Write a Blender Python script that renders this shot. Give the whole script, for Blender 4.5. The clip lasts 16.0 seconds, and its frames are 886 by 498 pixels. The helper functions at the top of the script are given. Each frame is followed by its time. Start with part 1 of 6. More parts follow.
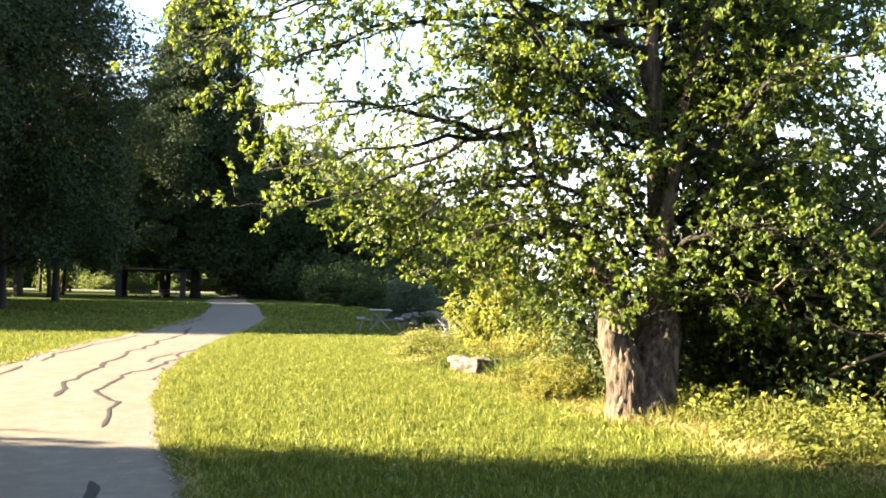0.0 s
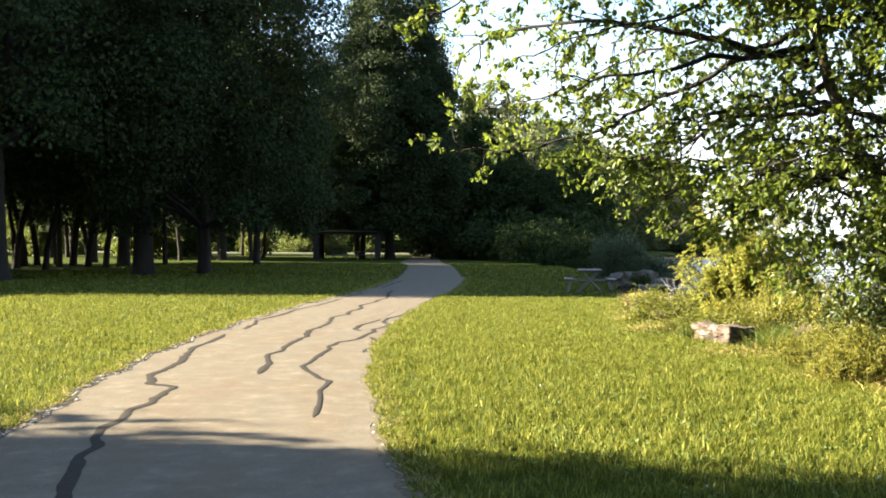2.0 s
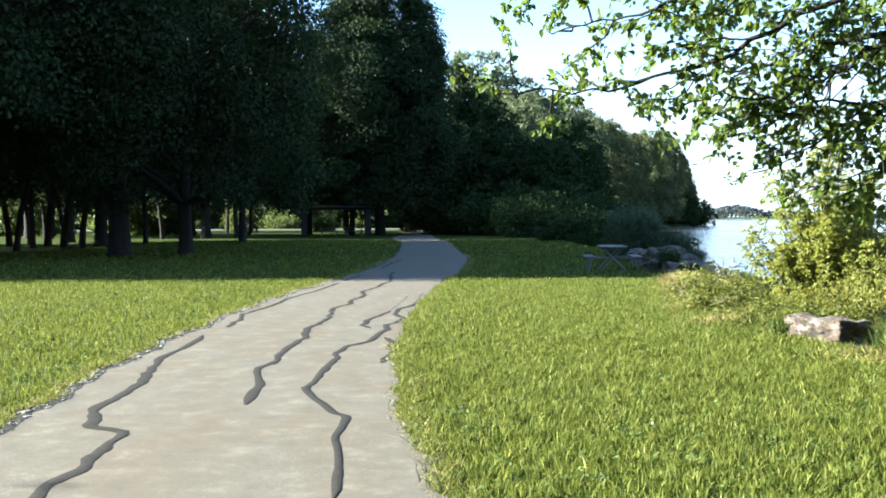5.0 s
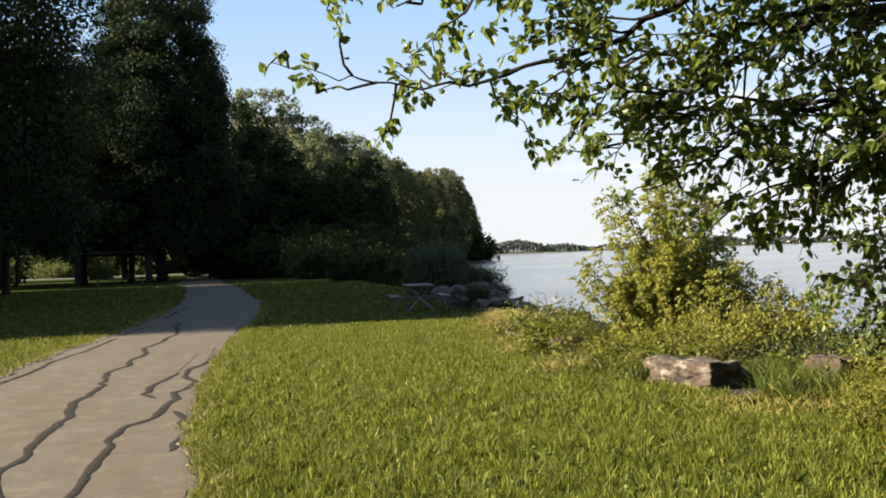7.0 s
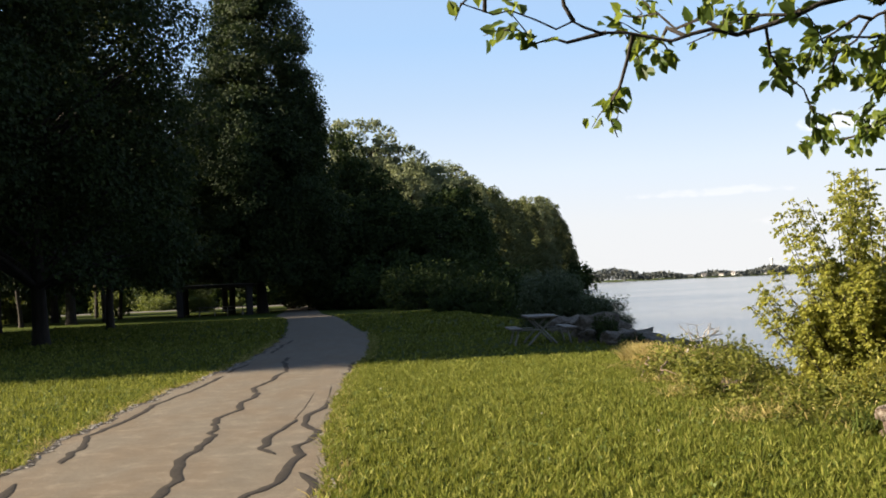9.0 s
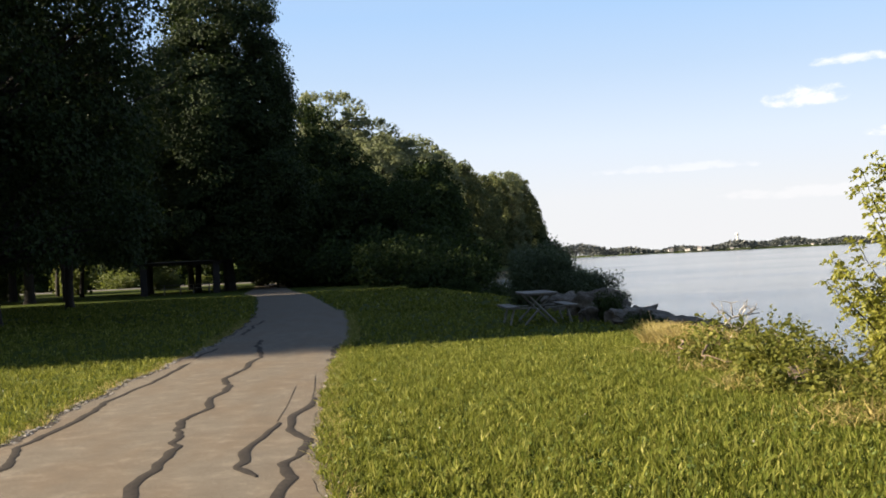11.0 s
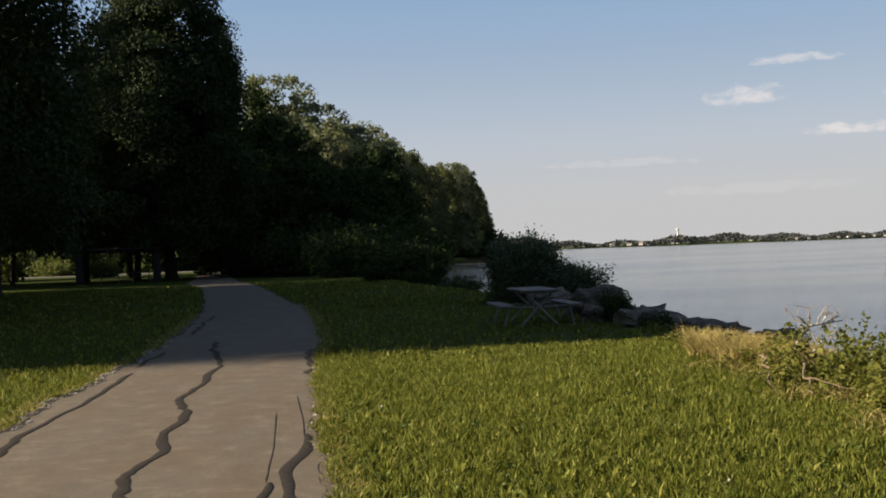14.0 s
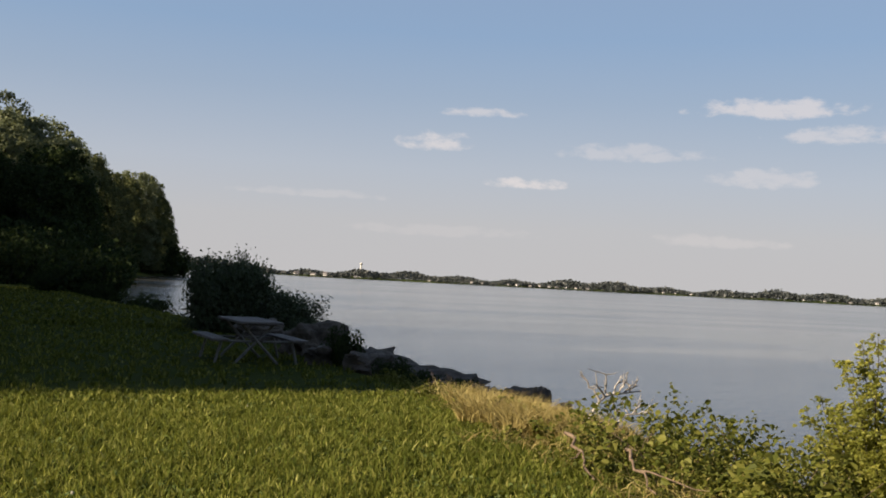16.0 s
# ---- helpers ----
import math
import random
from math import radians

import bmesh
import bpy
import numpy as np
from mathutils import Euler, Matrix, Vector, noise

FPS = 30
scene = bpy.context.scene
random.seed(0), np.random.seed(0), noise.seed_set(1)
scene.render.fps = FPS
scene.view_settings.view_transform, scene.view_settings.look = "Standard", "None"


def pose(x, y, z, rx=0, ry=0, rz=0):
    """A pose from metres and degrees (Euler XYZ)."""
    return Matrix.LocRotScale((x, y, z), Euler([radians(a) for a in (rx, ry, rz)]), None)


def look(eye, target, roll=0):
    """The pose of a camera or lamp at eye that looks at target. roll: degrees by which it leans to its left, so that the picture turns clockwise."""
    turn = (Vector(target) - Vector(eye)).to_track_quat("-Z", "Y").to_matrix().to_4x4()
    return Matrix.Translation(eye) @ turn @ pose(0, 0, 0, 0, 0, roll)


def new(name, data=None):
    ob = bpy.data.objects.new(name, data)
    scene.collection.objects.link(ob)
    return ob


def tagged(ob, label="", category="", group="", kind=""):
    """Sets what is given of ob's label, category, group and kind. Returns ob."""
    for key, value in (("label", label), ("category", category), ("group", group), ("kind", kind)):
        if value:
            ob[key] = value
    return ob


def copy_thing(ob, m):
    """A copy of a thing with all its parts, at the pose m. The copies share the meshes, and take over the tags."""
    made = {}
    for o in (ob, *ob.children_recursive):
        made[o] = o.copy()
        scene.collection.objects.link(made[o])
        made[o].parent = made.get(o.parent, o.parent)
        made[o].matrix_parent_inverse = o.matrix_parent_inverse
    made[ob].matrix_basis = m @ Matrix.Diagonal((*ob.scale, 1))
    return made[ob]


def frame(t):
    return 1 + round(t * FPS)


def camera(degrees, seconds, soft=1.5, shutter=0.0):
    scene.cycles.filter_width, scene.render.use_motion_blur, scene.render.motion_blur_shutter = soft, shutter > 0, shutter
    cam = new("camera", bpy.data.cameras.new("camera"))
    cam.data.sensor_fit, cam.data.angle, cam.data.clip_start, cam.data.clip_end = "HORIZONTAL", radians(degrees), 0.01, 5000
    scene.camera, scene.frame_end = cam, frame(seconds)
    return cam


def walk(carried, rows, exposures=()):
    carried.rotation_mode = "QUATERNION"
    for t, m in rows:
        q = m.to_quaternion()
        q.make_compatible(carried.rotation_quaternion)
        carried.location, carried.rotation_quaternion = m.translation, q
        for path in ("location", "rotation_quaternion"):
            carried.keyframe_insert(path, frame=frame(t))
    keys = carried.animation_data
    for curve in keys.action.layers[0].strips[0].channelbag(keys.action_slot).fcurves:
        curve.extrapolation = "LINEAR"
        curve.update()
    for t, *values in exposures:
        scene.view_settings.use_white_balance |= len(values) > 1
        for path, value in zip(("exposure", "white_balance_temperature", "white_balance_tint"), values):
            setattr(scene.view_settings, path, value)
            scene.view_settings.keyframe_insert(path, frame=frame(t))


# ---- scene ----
cam = camera(45.52, 16.0, soft=1.8)
PATH = [
    (0, (2.514, -4.773, 1.522), (2.708, -2.784, 1.594), 1.2),
    (0.5, (2.384, -4.152, 1.505), (2.549, -2.159, 1.500), -2.6),
    (1, (2.179, -3.585, 1.505), (2.205, -1.585, 1.465), 1.1),
    (1.5, (2.112, -3.016, 1.500), (2.057, -1.017, 1.472), 0.8),
    (2, (1.920, -2.428, 1.492), (1.762, -0.434, 1.482), 0.3),
    (2.5, (1.751, -1.913, 1.471), (1.470, 0.067, 1.430), -0.4),
    (3, (1.589, -1.396, 1.501), (1.317, 0.585, 1.494), -0.6),
    (3.2, (1.530, -1.179, 1.515), (1.251, 0.801, 1.496), -1.8),
    (5.3, (1.062, 1.229, 1.517), (0.958, 3.226, 1.459), -0.8),
    (5.5, (1.060, 1.470, 1.505), (0.972, 3.467, 1.461), -1.8),
    (6, (0.974, 2.097, 1.515), (1.006, 4.096, 1.484), -3.0),
    (6.5, (0.896, 2.646, 1.518), (0.998, 4.643, 1.551), -3.3),
    (7, (0.775, 3.177, 1.503), (1.044, 5.158, 1.512), -2.1),
    (7.5, (0.673, 3.728, 1.514), (0.861, 5.719, 1.491), -1.9),
    (8, (0.578, 4.254, 1.549), (0.849, 6.235, 1.509), -2.8),
    (8.5, (0.494, 4.741, 1.548), (0.592, 6.739, 1.566), -0.1),
    (8.7, (0.415, 4.933, 1.514), (0.496, 6.930, 1.589), -2.2),
    (11, (-0.064, 7.614, 1.485), (0.092, 9.608, 1.510), -2.9),
    (11.5, (-0.104, 8.104, 1.506), (0.237, 10.075, 1.531), -2.8),
    (12, (-0.207, 8.526, 1.508), (0.333, 10.450, 1.602), -2.7),
    (12.5, (-0.436, 8.978, 1.480), (0.065, 10.913, 1.528), -2.2),
    (13, (-0.457, 9.546, 1.513), (-0.005, 11.493, 1.595), -4.2),
    (13.5, (-0.553, 10.185, 1.496), (-0.166, 12.145, 1.588), -2.3),
    (14, (-0.663, 10.870, 1.516), (-0.399, 12.853, 1.520), -2.1),
    (14.5, (-0.824, 11.579, 1.536), (-0.495, 13.552, 1.548), -1.8),
    (15, (-0.741, 12.287, 1.552), (-0.337, 14.246, 1.560), -1.3),
    (15.5, (-0.690, 13.044, 1.556), (0.036, 14.907, 1.501), -3.8),
    (16, (-0.713, 13.819, 1.537), (0.118, 15.637, 1.597), 3.0),
]
EXPOSURES = [(0.0, 3.95, 6550, 6), (0.5, 3.53, 6450, 4), (1.0, 3.32, 6450, 2), (2.0, 3.36, 6350, 3), (3.2, 3.3, 5800, -1), (5.3, 3.12, 4950, -3), (6.0, 2.6, 5150, -1), (6.6, 2.37, 5650, 4), (7.0, 2.2, 6200, 7),
             (8.7, 2.18, 6300, 9), (11.0, 2.17, 6300, 10), (12.0, 1.41, 6400, 9), (12.5, 1.13, 6400, 9), (13.5, 1.27, 6400, 10), (14.0, 1.46, 6400, 10), (14.5, 1.94, 6400, 11), (15.5, 1.85, 6500, 12), (16.0, 1.38, 6400, 12)]
walk(cam, [(t, look(eye, target, roll)) for t, eye, target, roll in PATH], EXPOSURES)

# ---- light: low evening sun from the west (-x), clear sky with small clouds ----
SUN_ELEVATION = radians(24)
SUN_TURN = radians(-90)     # the sky's bearing of the sun, clockwise from +y

world = bpy.data.worlds.new("evening_sky")
scene.world = world
world.use_nodes = True


def node(tree, kind, **values):
    n = tree.nodes.new(kind)
    for key, value in values.items():
        if key in n.inputs:
            n.inputs[key].default_value = value
    return n


def calc(tree, operation, a, b=None, clamp=False):
    n = tree.nodes.new("ShaderNodeMath")
    n.operation, n.use_clamp = operation, clamp
    for socket, v in zip(n.inputs, (a, b)):
        if v is None:
            continue
        if isinstance(v, (int, float)):
            socket.default_value = v
        else:
            tree.links.new(v, socket)
    return n.outputs[0]


def build_sky(tree):
    tree.nodes.clear()
    sky = tree.nodes.new("ShaderNodeTexSky")
    sky.sky_type = "NISHITA"
    sky.sun_disc = False
    sky.sun_elevation, sky.sun_rotation = SUN_ELEVATION, SUN_TURN
    sky.air_density, sky.dust_density, sky.ozone_density = 1.0, 0.8, 1.0
    where = tree.nodes.new("ShaderNodeTexCoord")
    split = tree.nodes.new("ShaderNodeSeparateXYZ")
    tree.links.new(where.outputs["Generated"], split.inputs[0])
    bearing = calc(tree, "MULTIPLY", calc(tree, "ARCTAN2", split.outputs[0], split.outputs[1]), 57.2958)
    height = calc(tree, "MULTIPLY", calc(tree, "ARCSINE", split.outputs[2]), 57.2958)
    stretch = tree.nodes.new("ShaderNodeMapping")
    stretch.inputs["Scale"].default_value = (15, 15, 34)
    tree.links.new(where.outputs["Generated"], stretch.inputs[0])
    fluff = node(tree, "ShaderNodeTexNoise", Scale=3.2, Detail=7.0, Roughness=0.58)
    tree.links.new(stretch.outputs[0], fluff.inputs["Vector"])
    billow = calc(tree, "MULTIPLY", calc(tree, "SUBTRACT", fluff.outputs[0], 0.5), 3.2)
    cover = None
    # bearing, height, half width, half height in degrees, thickness
    for b, h, w, d, strength in ((23.8, 7.4, 2.0, 0.75, 0.75), (26.4, 9.1, 2.2, 0.42, 0.6), (28.9, 5.4, 2.5, 0.42, 0.85),
                                 (34.6, 7.2, 4.2, 0.75, 0.38), (41.8, 9.6, 4.6, 0.75, 0.75), (45.6, 8.3, 4.4, 0.7, 0.55),
                                 (41.3, 6.0, 3.0, 0.8, 0.4), (17.6, 4.3, 4.5, 0.35, 0.22), (24.0, 2.6, 6.0, 0.5, 0.16), (39.1, 2.7, 3.6, 0.5, 0.26),
                                 (54.0, 8.0, 5.0, 0.9, 0.5), (64.0, 11.0, 6.0, 1.0, 0.5), (-10.0, 22.0, 8.0, 1.2, 0.3)):
        u = calc(tree, "DIVIDE", calc(tree, "SUBTRACT", bearing, b), w)
        v = calc(tree, "DIVIDE", calc(tree, "SUBTRACT", height, h), d)
        v = calc(tree, "MULTIPLY", v, calc(tree, "ADD", 1.0, calc(tree, "MULTIPLY", calc(tree, "LESS_THAN", v, 0.0), 0.8)))
        r = calc(tree, "ADD", calc(tree, "MULTIPLY", u, u), calc(tree, "MULTIPLY", v, v))
        edge = calc(tree, "SUBTRACT", calc(tree, "ADD", calc(tree, "SUBTRACT", 1.0, r), billow), 0.0, clamp=True)
        puff = calc(tree, "MULTIPLY", calc(tree, "MULTIPLY", calc(tree, "MULTIPLY", edge, edge), calc(tree, "SUBTRACT", 3.0, calc(tree, "MULTIPLY", edge, 2.0))), strength * 0.72)
        cover = puff if cover is None else calc(tree, "MAXIMUM", cover, puff)
    # evening haze over the lake: white at the horizon, blue above
    up = calc(tree, "ABSOLUTE", height)
    veil = calc(tree, "POWER", calc(tree, "SUBTRACT", 1.0, calc(tree, "DIVIDE", up, 85.0), clamp=True), 1.1)
    tone = tree.nodes.new("ShaderNodeValToRGB")
    stops = ((0.0, (0.70, 0.685, 0.67, 1)), (0.14, (0.685, 0.685, 0.69, 1)), (0.27, (0.617, 0.67, 0.745, 1)), (0.45, (0.46, 0.575, 0.73, 1)), (0.6, (0.37, 0.53, 0.755, 1)), (1.0, (0.37, 0.48, 0.70, 1)))
    while len(tone.color_ramp.elements) < len(stops):
        tone.color_ramp.elements.new(0.5)
    for e, (at, colour) in zip(tone.color_ramp.elements, stops):
        e.position, e.color = at, colour
    tree.links.new(calc(tree, "DIVIDE", up, 22.0), tone.inputs[0])
    glow = tree.nodes.new("ShaderNodeVectorMath")
    glow.operation = "SCALE"
    glow.inputs["Scale"].default_value = 7.0
    tree.links.new(tone.outputs[0], glow.inputs[0])
    hazed = tree.nodes.new("ShaderNodeMix")
    hazed.data_type = "RGBA"
    tree.links.new(calc(tree, "MULTIPLY", veil, 1.0), hazed.inputs[0])
    tree.links.new(sky.outputs[0], hazed.inputs[6])
    tree.links.new(glow.outputs[0], hazed.inputs[7])
    clouded = tree.nodes.new("ShaderNodeMix")
    clouded.data_type = "RGBA"
    tree.links.new(cover, clouded.inputs[0])
    tree.links.new(hazed.outputs[2], clouded.inputs[6])
    clouded.inputs[7].default_value = (7.9, 7.1, 6.6, 1)
    back = node(tree, "ShaderNodeBackground", Strength=0.0422)
    tree.links.new(clouded.outputs[2], back.inputs[0])
    out = tree.nodes.new("ShaderNodeOutputWorld")
    tree.links.new(back.outputs[0], out.inputs[0])


build_sky(world.node_tree)
sun_data = bpy.data.lights.new("sun", "SUN")
sun_data.energy, sun_data.angle, sun_data.color = 5.0, radians(0.6), (1.0, 0.83, 0.60)
sun = new("sun", sun_data)
sun.matrix_world = look((-60 * math.cos(SUN_ELEVATION), 0, 60 * math.sin(SUN_ELEVATION)), (0, 0, 0))

# ---- materials ----
def ramp(tree, fac, stops):
    r = tree.nodes.new("ShaderNodeValToRGB")
    while len(r.color_ramp.elements) < len(stops):
        r.color_ramp.elements.new(0.5)
    for e, (at, colour) in zip(r.color_ramp.elements, stops):
        e.position, e.color = at, (*colour, 1)
    tree.links.new(fac, r.inputs[0])
    return r.outputs[0]


def blend(tree, fac, a, b, how="MIX"):
    m = tree.nodes.new("ShaderNodeMix")
    m.data_type, m.blend_type = "RGBA", how
    for socket, v in ((m.inputs[0], fac), (m.inputs[6], a), (m.inputs[7], b)):
        if isinstance(v, (int, float)):
            socket.default_value = v
        elif isinstance(v, tuple):
            socket.default_value = (*v, 1)
        else:
            tree.links.new(v, socket)
    return m.outputs[2]


def place(tree, scale=(1, 1, 1), own=False):
    """World position (or the thing's own coordinates), scaled."""
    if own:
        source = tree.nodes.new("ShaderNodeTexCoord").outputs["Object"]
    else:
        source = tree.nodes.new("ShaderNodeNewGeometry").outputs["Position"]
    m = tree.nodes.new("ShaderNodeMapping")
    m.inputs["Scale"].default_value = scale
    tree.links.new(source, m.inputs[0])
    return m.outputs[0]


def noise_of(tree, where, scale, detail=4.0, rough=0.55):
    n = node(tree, "ShaderNodeTexNoise", Scale=scale, Detail=detail, Roughness=rough)
    tree.links.new(where, n.inputs["Vector"])
    return n.outputs[0]


def surface(name, colour=None, roughness=0.8, bump=None, strength=0.3, distance=0.02, metallic=0.0, ior=1.45, sheen=0.5):
    """A new principled material. colour and bump: functions of the tree that give a socket, or a plain colour."""
    m = bpy.data.materials.new(name)
    m.use_nodes = True
    tree = m.node_tree
    p = tree.nodes["Principled BSDF"]
    p.inputs["Roughness"].default_value, p.inputs["Metallic"].default_value, p.inputs["IOR"].default_value = roughness, metallic, ior
    p.inputs["Specular IOR Level"].default_value = sheen
    if callable(colour):
        tree.links.new(colour(tree), p.inputs["Base Color"])
    else:
        p.inputs["Base Color"].default_value = (*colour, 1)
    if bump:
        b = node(tree, "ShaderNodeBump", Strength=strength, Distance=distance)
        tree.links.new(bump(tree), b.inputs["Height"])
        tree.links.new(b.outputs[0], p.inputs["Normal"])
    return m


def leafy(name, dark, mid, light, through_colour, amount=0.42, roughness=0.5, patches=0.9, gloss=0.3):
    """Foliage: colour that varies leaf by leaf and by larger patches, and light that shines through the leaf."""
    m = bpy.data.materials.new(name)
    m.use_nodes = True
    tree = m.node_tree
    p = tree.nodes["Principled BSDF"]
    island = tree.nodes.new("ShaderNodeNewGeometry").outputs["Random Per Island"]
    patch = noise_of(tree, place(tree), patches, 3.0)
    mixed = calc(tree, "ADD", calc(tree, "MULTIPLY", island, 0.65), calc(tree, "MULTIPLY", patch, 0.45))
    colour = ramp(tree, mixed, ((0.15, dark), (0.52, mid), (0.95, light)))
    tree.links.new(colour, p.inputs["Base Color"])
    p.inputs["Roughness"].default_value = roughness
    p.inputs["Specular IOR Level"].default_value = gloss
    back = tree.nodes.new("ShaderNodeBsdfTranslucent")
    tree.links.new(blend(tree, 0.5, colour, through_colour), back.inputs[0])
    mix = tree.nodes.new("ShaderNodeMixShader")
    mix.inputs[0].default_value = amount
    tree.links.new(p.outputs[0], mix.inputs[1])
    tree.links.new(back.outputs[0], mix.inputs[2])
    tree.links.new(mix.outputs[0], tree.nodes["Material Output"].inputs[0])
    return m


def lawn_colour(tree):
    fine = noise_of(tree, place(tree), 14.0, 6.0, 0.7)
    broad = noise_of(tree, place(tree), 0.35, 3.0)
    c = ramp(tree, fine, ((0.25, (0.0121, 0.0181, 0.00283)), (0.55, (0.0323, 0.0453, 0.0058)), (0.8, (0.0726, 0.0816, 0.0136))))
    return blend(tree, calc(tree, "MULTIPLY", broad, 0.45), c, (0.0451, 0.0555, 0.0128))


def asphalt_colour(tree):
    grit = noise_of(tree, place(tree), 160.0, 3.0, 0.7)
    worn = noise_of(tree, place(tree, (1, 0.35, 1)), 1.3, 5.0)
    blots = noise_of(tree, place(tree), 3.2, 7.0, 0.72)
    chips = noise_of(tree, place(tree), 48.0, 2.0, 0.6)
    c = ramp(tree, grit, ((0.3, (0.0704, 0.0605, 0.0484)), (0.55, (0.118, 0.102, 0.0817)), (0.78, (0.193, 0.169, 0.137))))
    c = blend(tree, ramp(tree, worn, ((0.42, (0, 0, 0)), (0.6, (0.8, 0.8, 0.8)))), c, (0.107, 0.0853, 0.0631))
    c = blend(tree, ramp(tree, blots, ((0.36, (0.4, 0.4, 0.4)), (0.5, (0, 0, 0)))), c, (0.0738, 0.0632, 0.051))
    c = blend(tree, ramp(tree, chips, ((0.64, (0, 0, 0)), (0.72, (0.55, 0.55, 0.55)))), c, (0.265, 0.235, 0.186))
    return blend(tree, ramp(tree, blots, ((0.53, (0, 0, 0)), (0.68, (0.5, 0.5, 0.5)))), c, (0.189, 0.161, 0.128))


def bark_colour(tree):
    where = place(tree, (1, 1, 0.2), own=True)
    ridges, plates = noise_of(tree, where, 9.0, 5.0, 0.65), noise_of(tree, where, 24.0, 3.0, 0.6)
    c = ramp(tree, ridges, ((0.3, (0.0189, 0.013, 0.00884)), (0.5, (0.0784, 0.0513, 0.0325)), (0.7, (0.21, 0.151, 0.101))))
    return blend(tree, ramp(tree, plates, ((0.36, (0.85, 0.85, 0.85)), (0.5, (0, 0, 0)))), c, (0.0154, 0.0105, 0.00728))


def bark_ridges(tree):
    where = place(tree, (1, 1, 0.17), own=True)
    return calc(tree, "ADD", noise_of(tree, where, 11.0, 6.0, 0.65), calc(tree, "MULTIPLY", noise_of(tree, where, 26.0, 4.0, 0.6), 0.6))


def stone_colour(tree):
    a = noise_of(tree, place(tree, (1, 1, 1.6)), 5.5, 7.0, 0.72)
    b = noise_of(tree, place(tree), 2.1, 3.0)
    c = ramp(tree, a, ((0.36, (0.008, 0.0065, 0.0055)), (0.44, (0.04, 0.028, 0.02)), (0.53, (0.105, 0.078, 0.058)), (0.6, (0.24, 0.215, 0.185)), (0.7, (0.42, 0.4, 0.36))))
    return blend(tree, ramp(tree, b, ((0.4, (0.7, 0.7, 0.7)), (0.6, (0, 0, 0)))), c, (0.066, 0.042, 0.029))


LAWN = surface("lawn", lawn_colour, 0.95, lambda t: noise_of(t, place(t), 30.0, 5.0), 0.6, 0.03, sheen=0.05)
ASPHALT = surface("old_asphalt", asphalt_colour, 0.88, lambda t: noise_of(t, place(t), 220.0, 3.0), 0.35, 0.004, ior=1.3, sheen=0.2)
TAR = surface("crack_tar", lambda t: ramp(t, noise_of(t, place(t), 24.0, 4.0), ((0.3, (0.016, 0.0138, 0.0122)), (0.75, (0.038, 0.0325, 0.028)))), 0.9,
              lambda t: noise_of(t, place(t), 60.0), 0.3, 0.004, ior=1.2)
VERGE = surface("dry_soil_and_thatch", lambda t: ramp(t, noise_of(t, place(t), 22.0, 6.0, 0.75),
                ((0.3, (0.0275, 0.022, 0.0156)), (0.52, (0.0733, 0.0595, 0.0389)), (0.74, (0.164, 0.142, 0.1)))), 0.95, lambda t: noise_of(t, place(t), 60.0, 4.0), 0.8, 0.02)
SOIL = surface("dark_soil", lambda t: ramp(t, noise_of(t, place(t), 26.0, 6.0, 0.75),
               ((0.3, (0.00968, 0.00677, 0.00444)), (0.55, (0.0269, 0.0194, 0.0124)), (0.78, (0.07, 0.0533, 0.0355)))), 0.95, lambda t: noise_of(t, place(t), 60.0, 4.0), 0.9, 0.03)
CHALK = surface("pale_gravel", lambda t: ramp(t, noise_of(t, place(t), 9.0, 3.0), ((0.3, (0.148, 0.134, 0.117)), (0.7, (0.283, 0.262, 0.235)))), 0.9)
BARK = surface("ridged_bark", bark_colour, 0.92, bark_ridges, 1.0, 0.09)
# Near-black brown: the shade on the grove's trunks is put into the bark
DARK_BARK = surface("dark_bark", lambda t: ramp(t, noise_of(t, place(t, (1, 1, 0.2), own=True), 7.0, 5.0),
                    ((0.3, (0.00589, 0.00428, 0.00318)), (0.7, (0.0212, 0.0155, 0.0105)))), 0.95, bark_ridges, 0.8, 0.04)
STONE = surface("weathered_stone", stone_colour, 0.85, lambda t: noise_of(t, place(t), 7.0, 8.0, 0.7), 1.0, 0.09)
# Reddish stone darkened: the shade it lies in is put into the colour
RED_STONE = surface("reddish_stone", lambda t: ramp(t, noise_of(t, place(t), 9.0, 7.0, 0.65), ((0.3, (0.03, 0.0186, 0.0139)), (0.5, (0.078, 0.0493, 0.036)), (0.72, (0.126, 0.087, 0.0667)))), 0.9,
                    lambda t: noise_of(t, place(t), 12.0, 8.0, 0.7), 1.0, 0.06)
GREY_STONE = surface("grey_boulder", lambda t: ramp(t, noise_of(t, place(t), 4.0, 6.0, 0.6), ((0.3, (0.0329, 0.0263, 0.0188)), (0.5, (0.0707, 0.0593, 0.0451)), (0.7, (0.119, 0.104, 0.082)))), 0.85,
                     lambda t: noise_of(t, place(t), 8.0, 7.0, 0.6), 0.9, 0.08)
OLD_WOOD = surface("silvered_wood", lambda t: ramp(t, noise_of(t, place(t, (1, 0.08, 1), own=True), 26.0, 5.0),
                   ((0.3, (0.09, 0.08, 0.066)), (0.7, (0.135, 0.125, 0.113)))), 0.85, lambda t: noise_of(t, place(t, (1, 0.08, 1), own=True), 40.0), 0.4, 0.004)
# Almost black: shade beneath the trees is put into the timber colour
POST_WOOD = surface("shade_tinted_timber", lambda t: ramp(t, noise_of(t, place(t, (1, 1, 0.1), own=True), 14.0, 4.0), ((0.3, (0.00486, 0.00388, 0.00324)), (0.7, (0.0129, 0.01, 0.0081)))), 0.85)
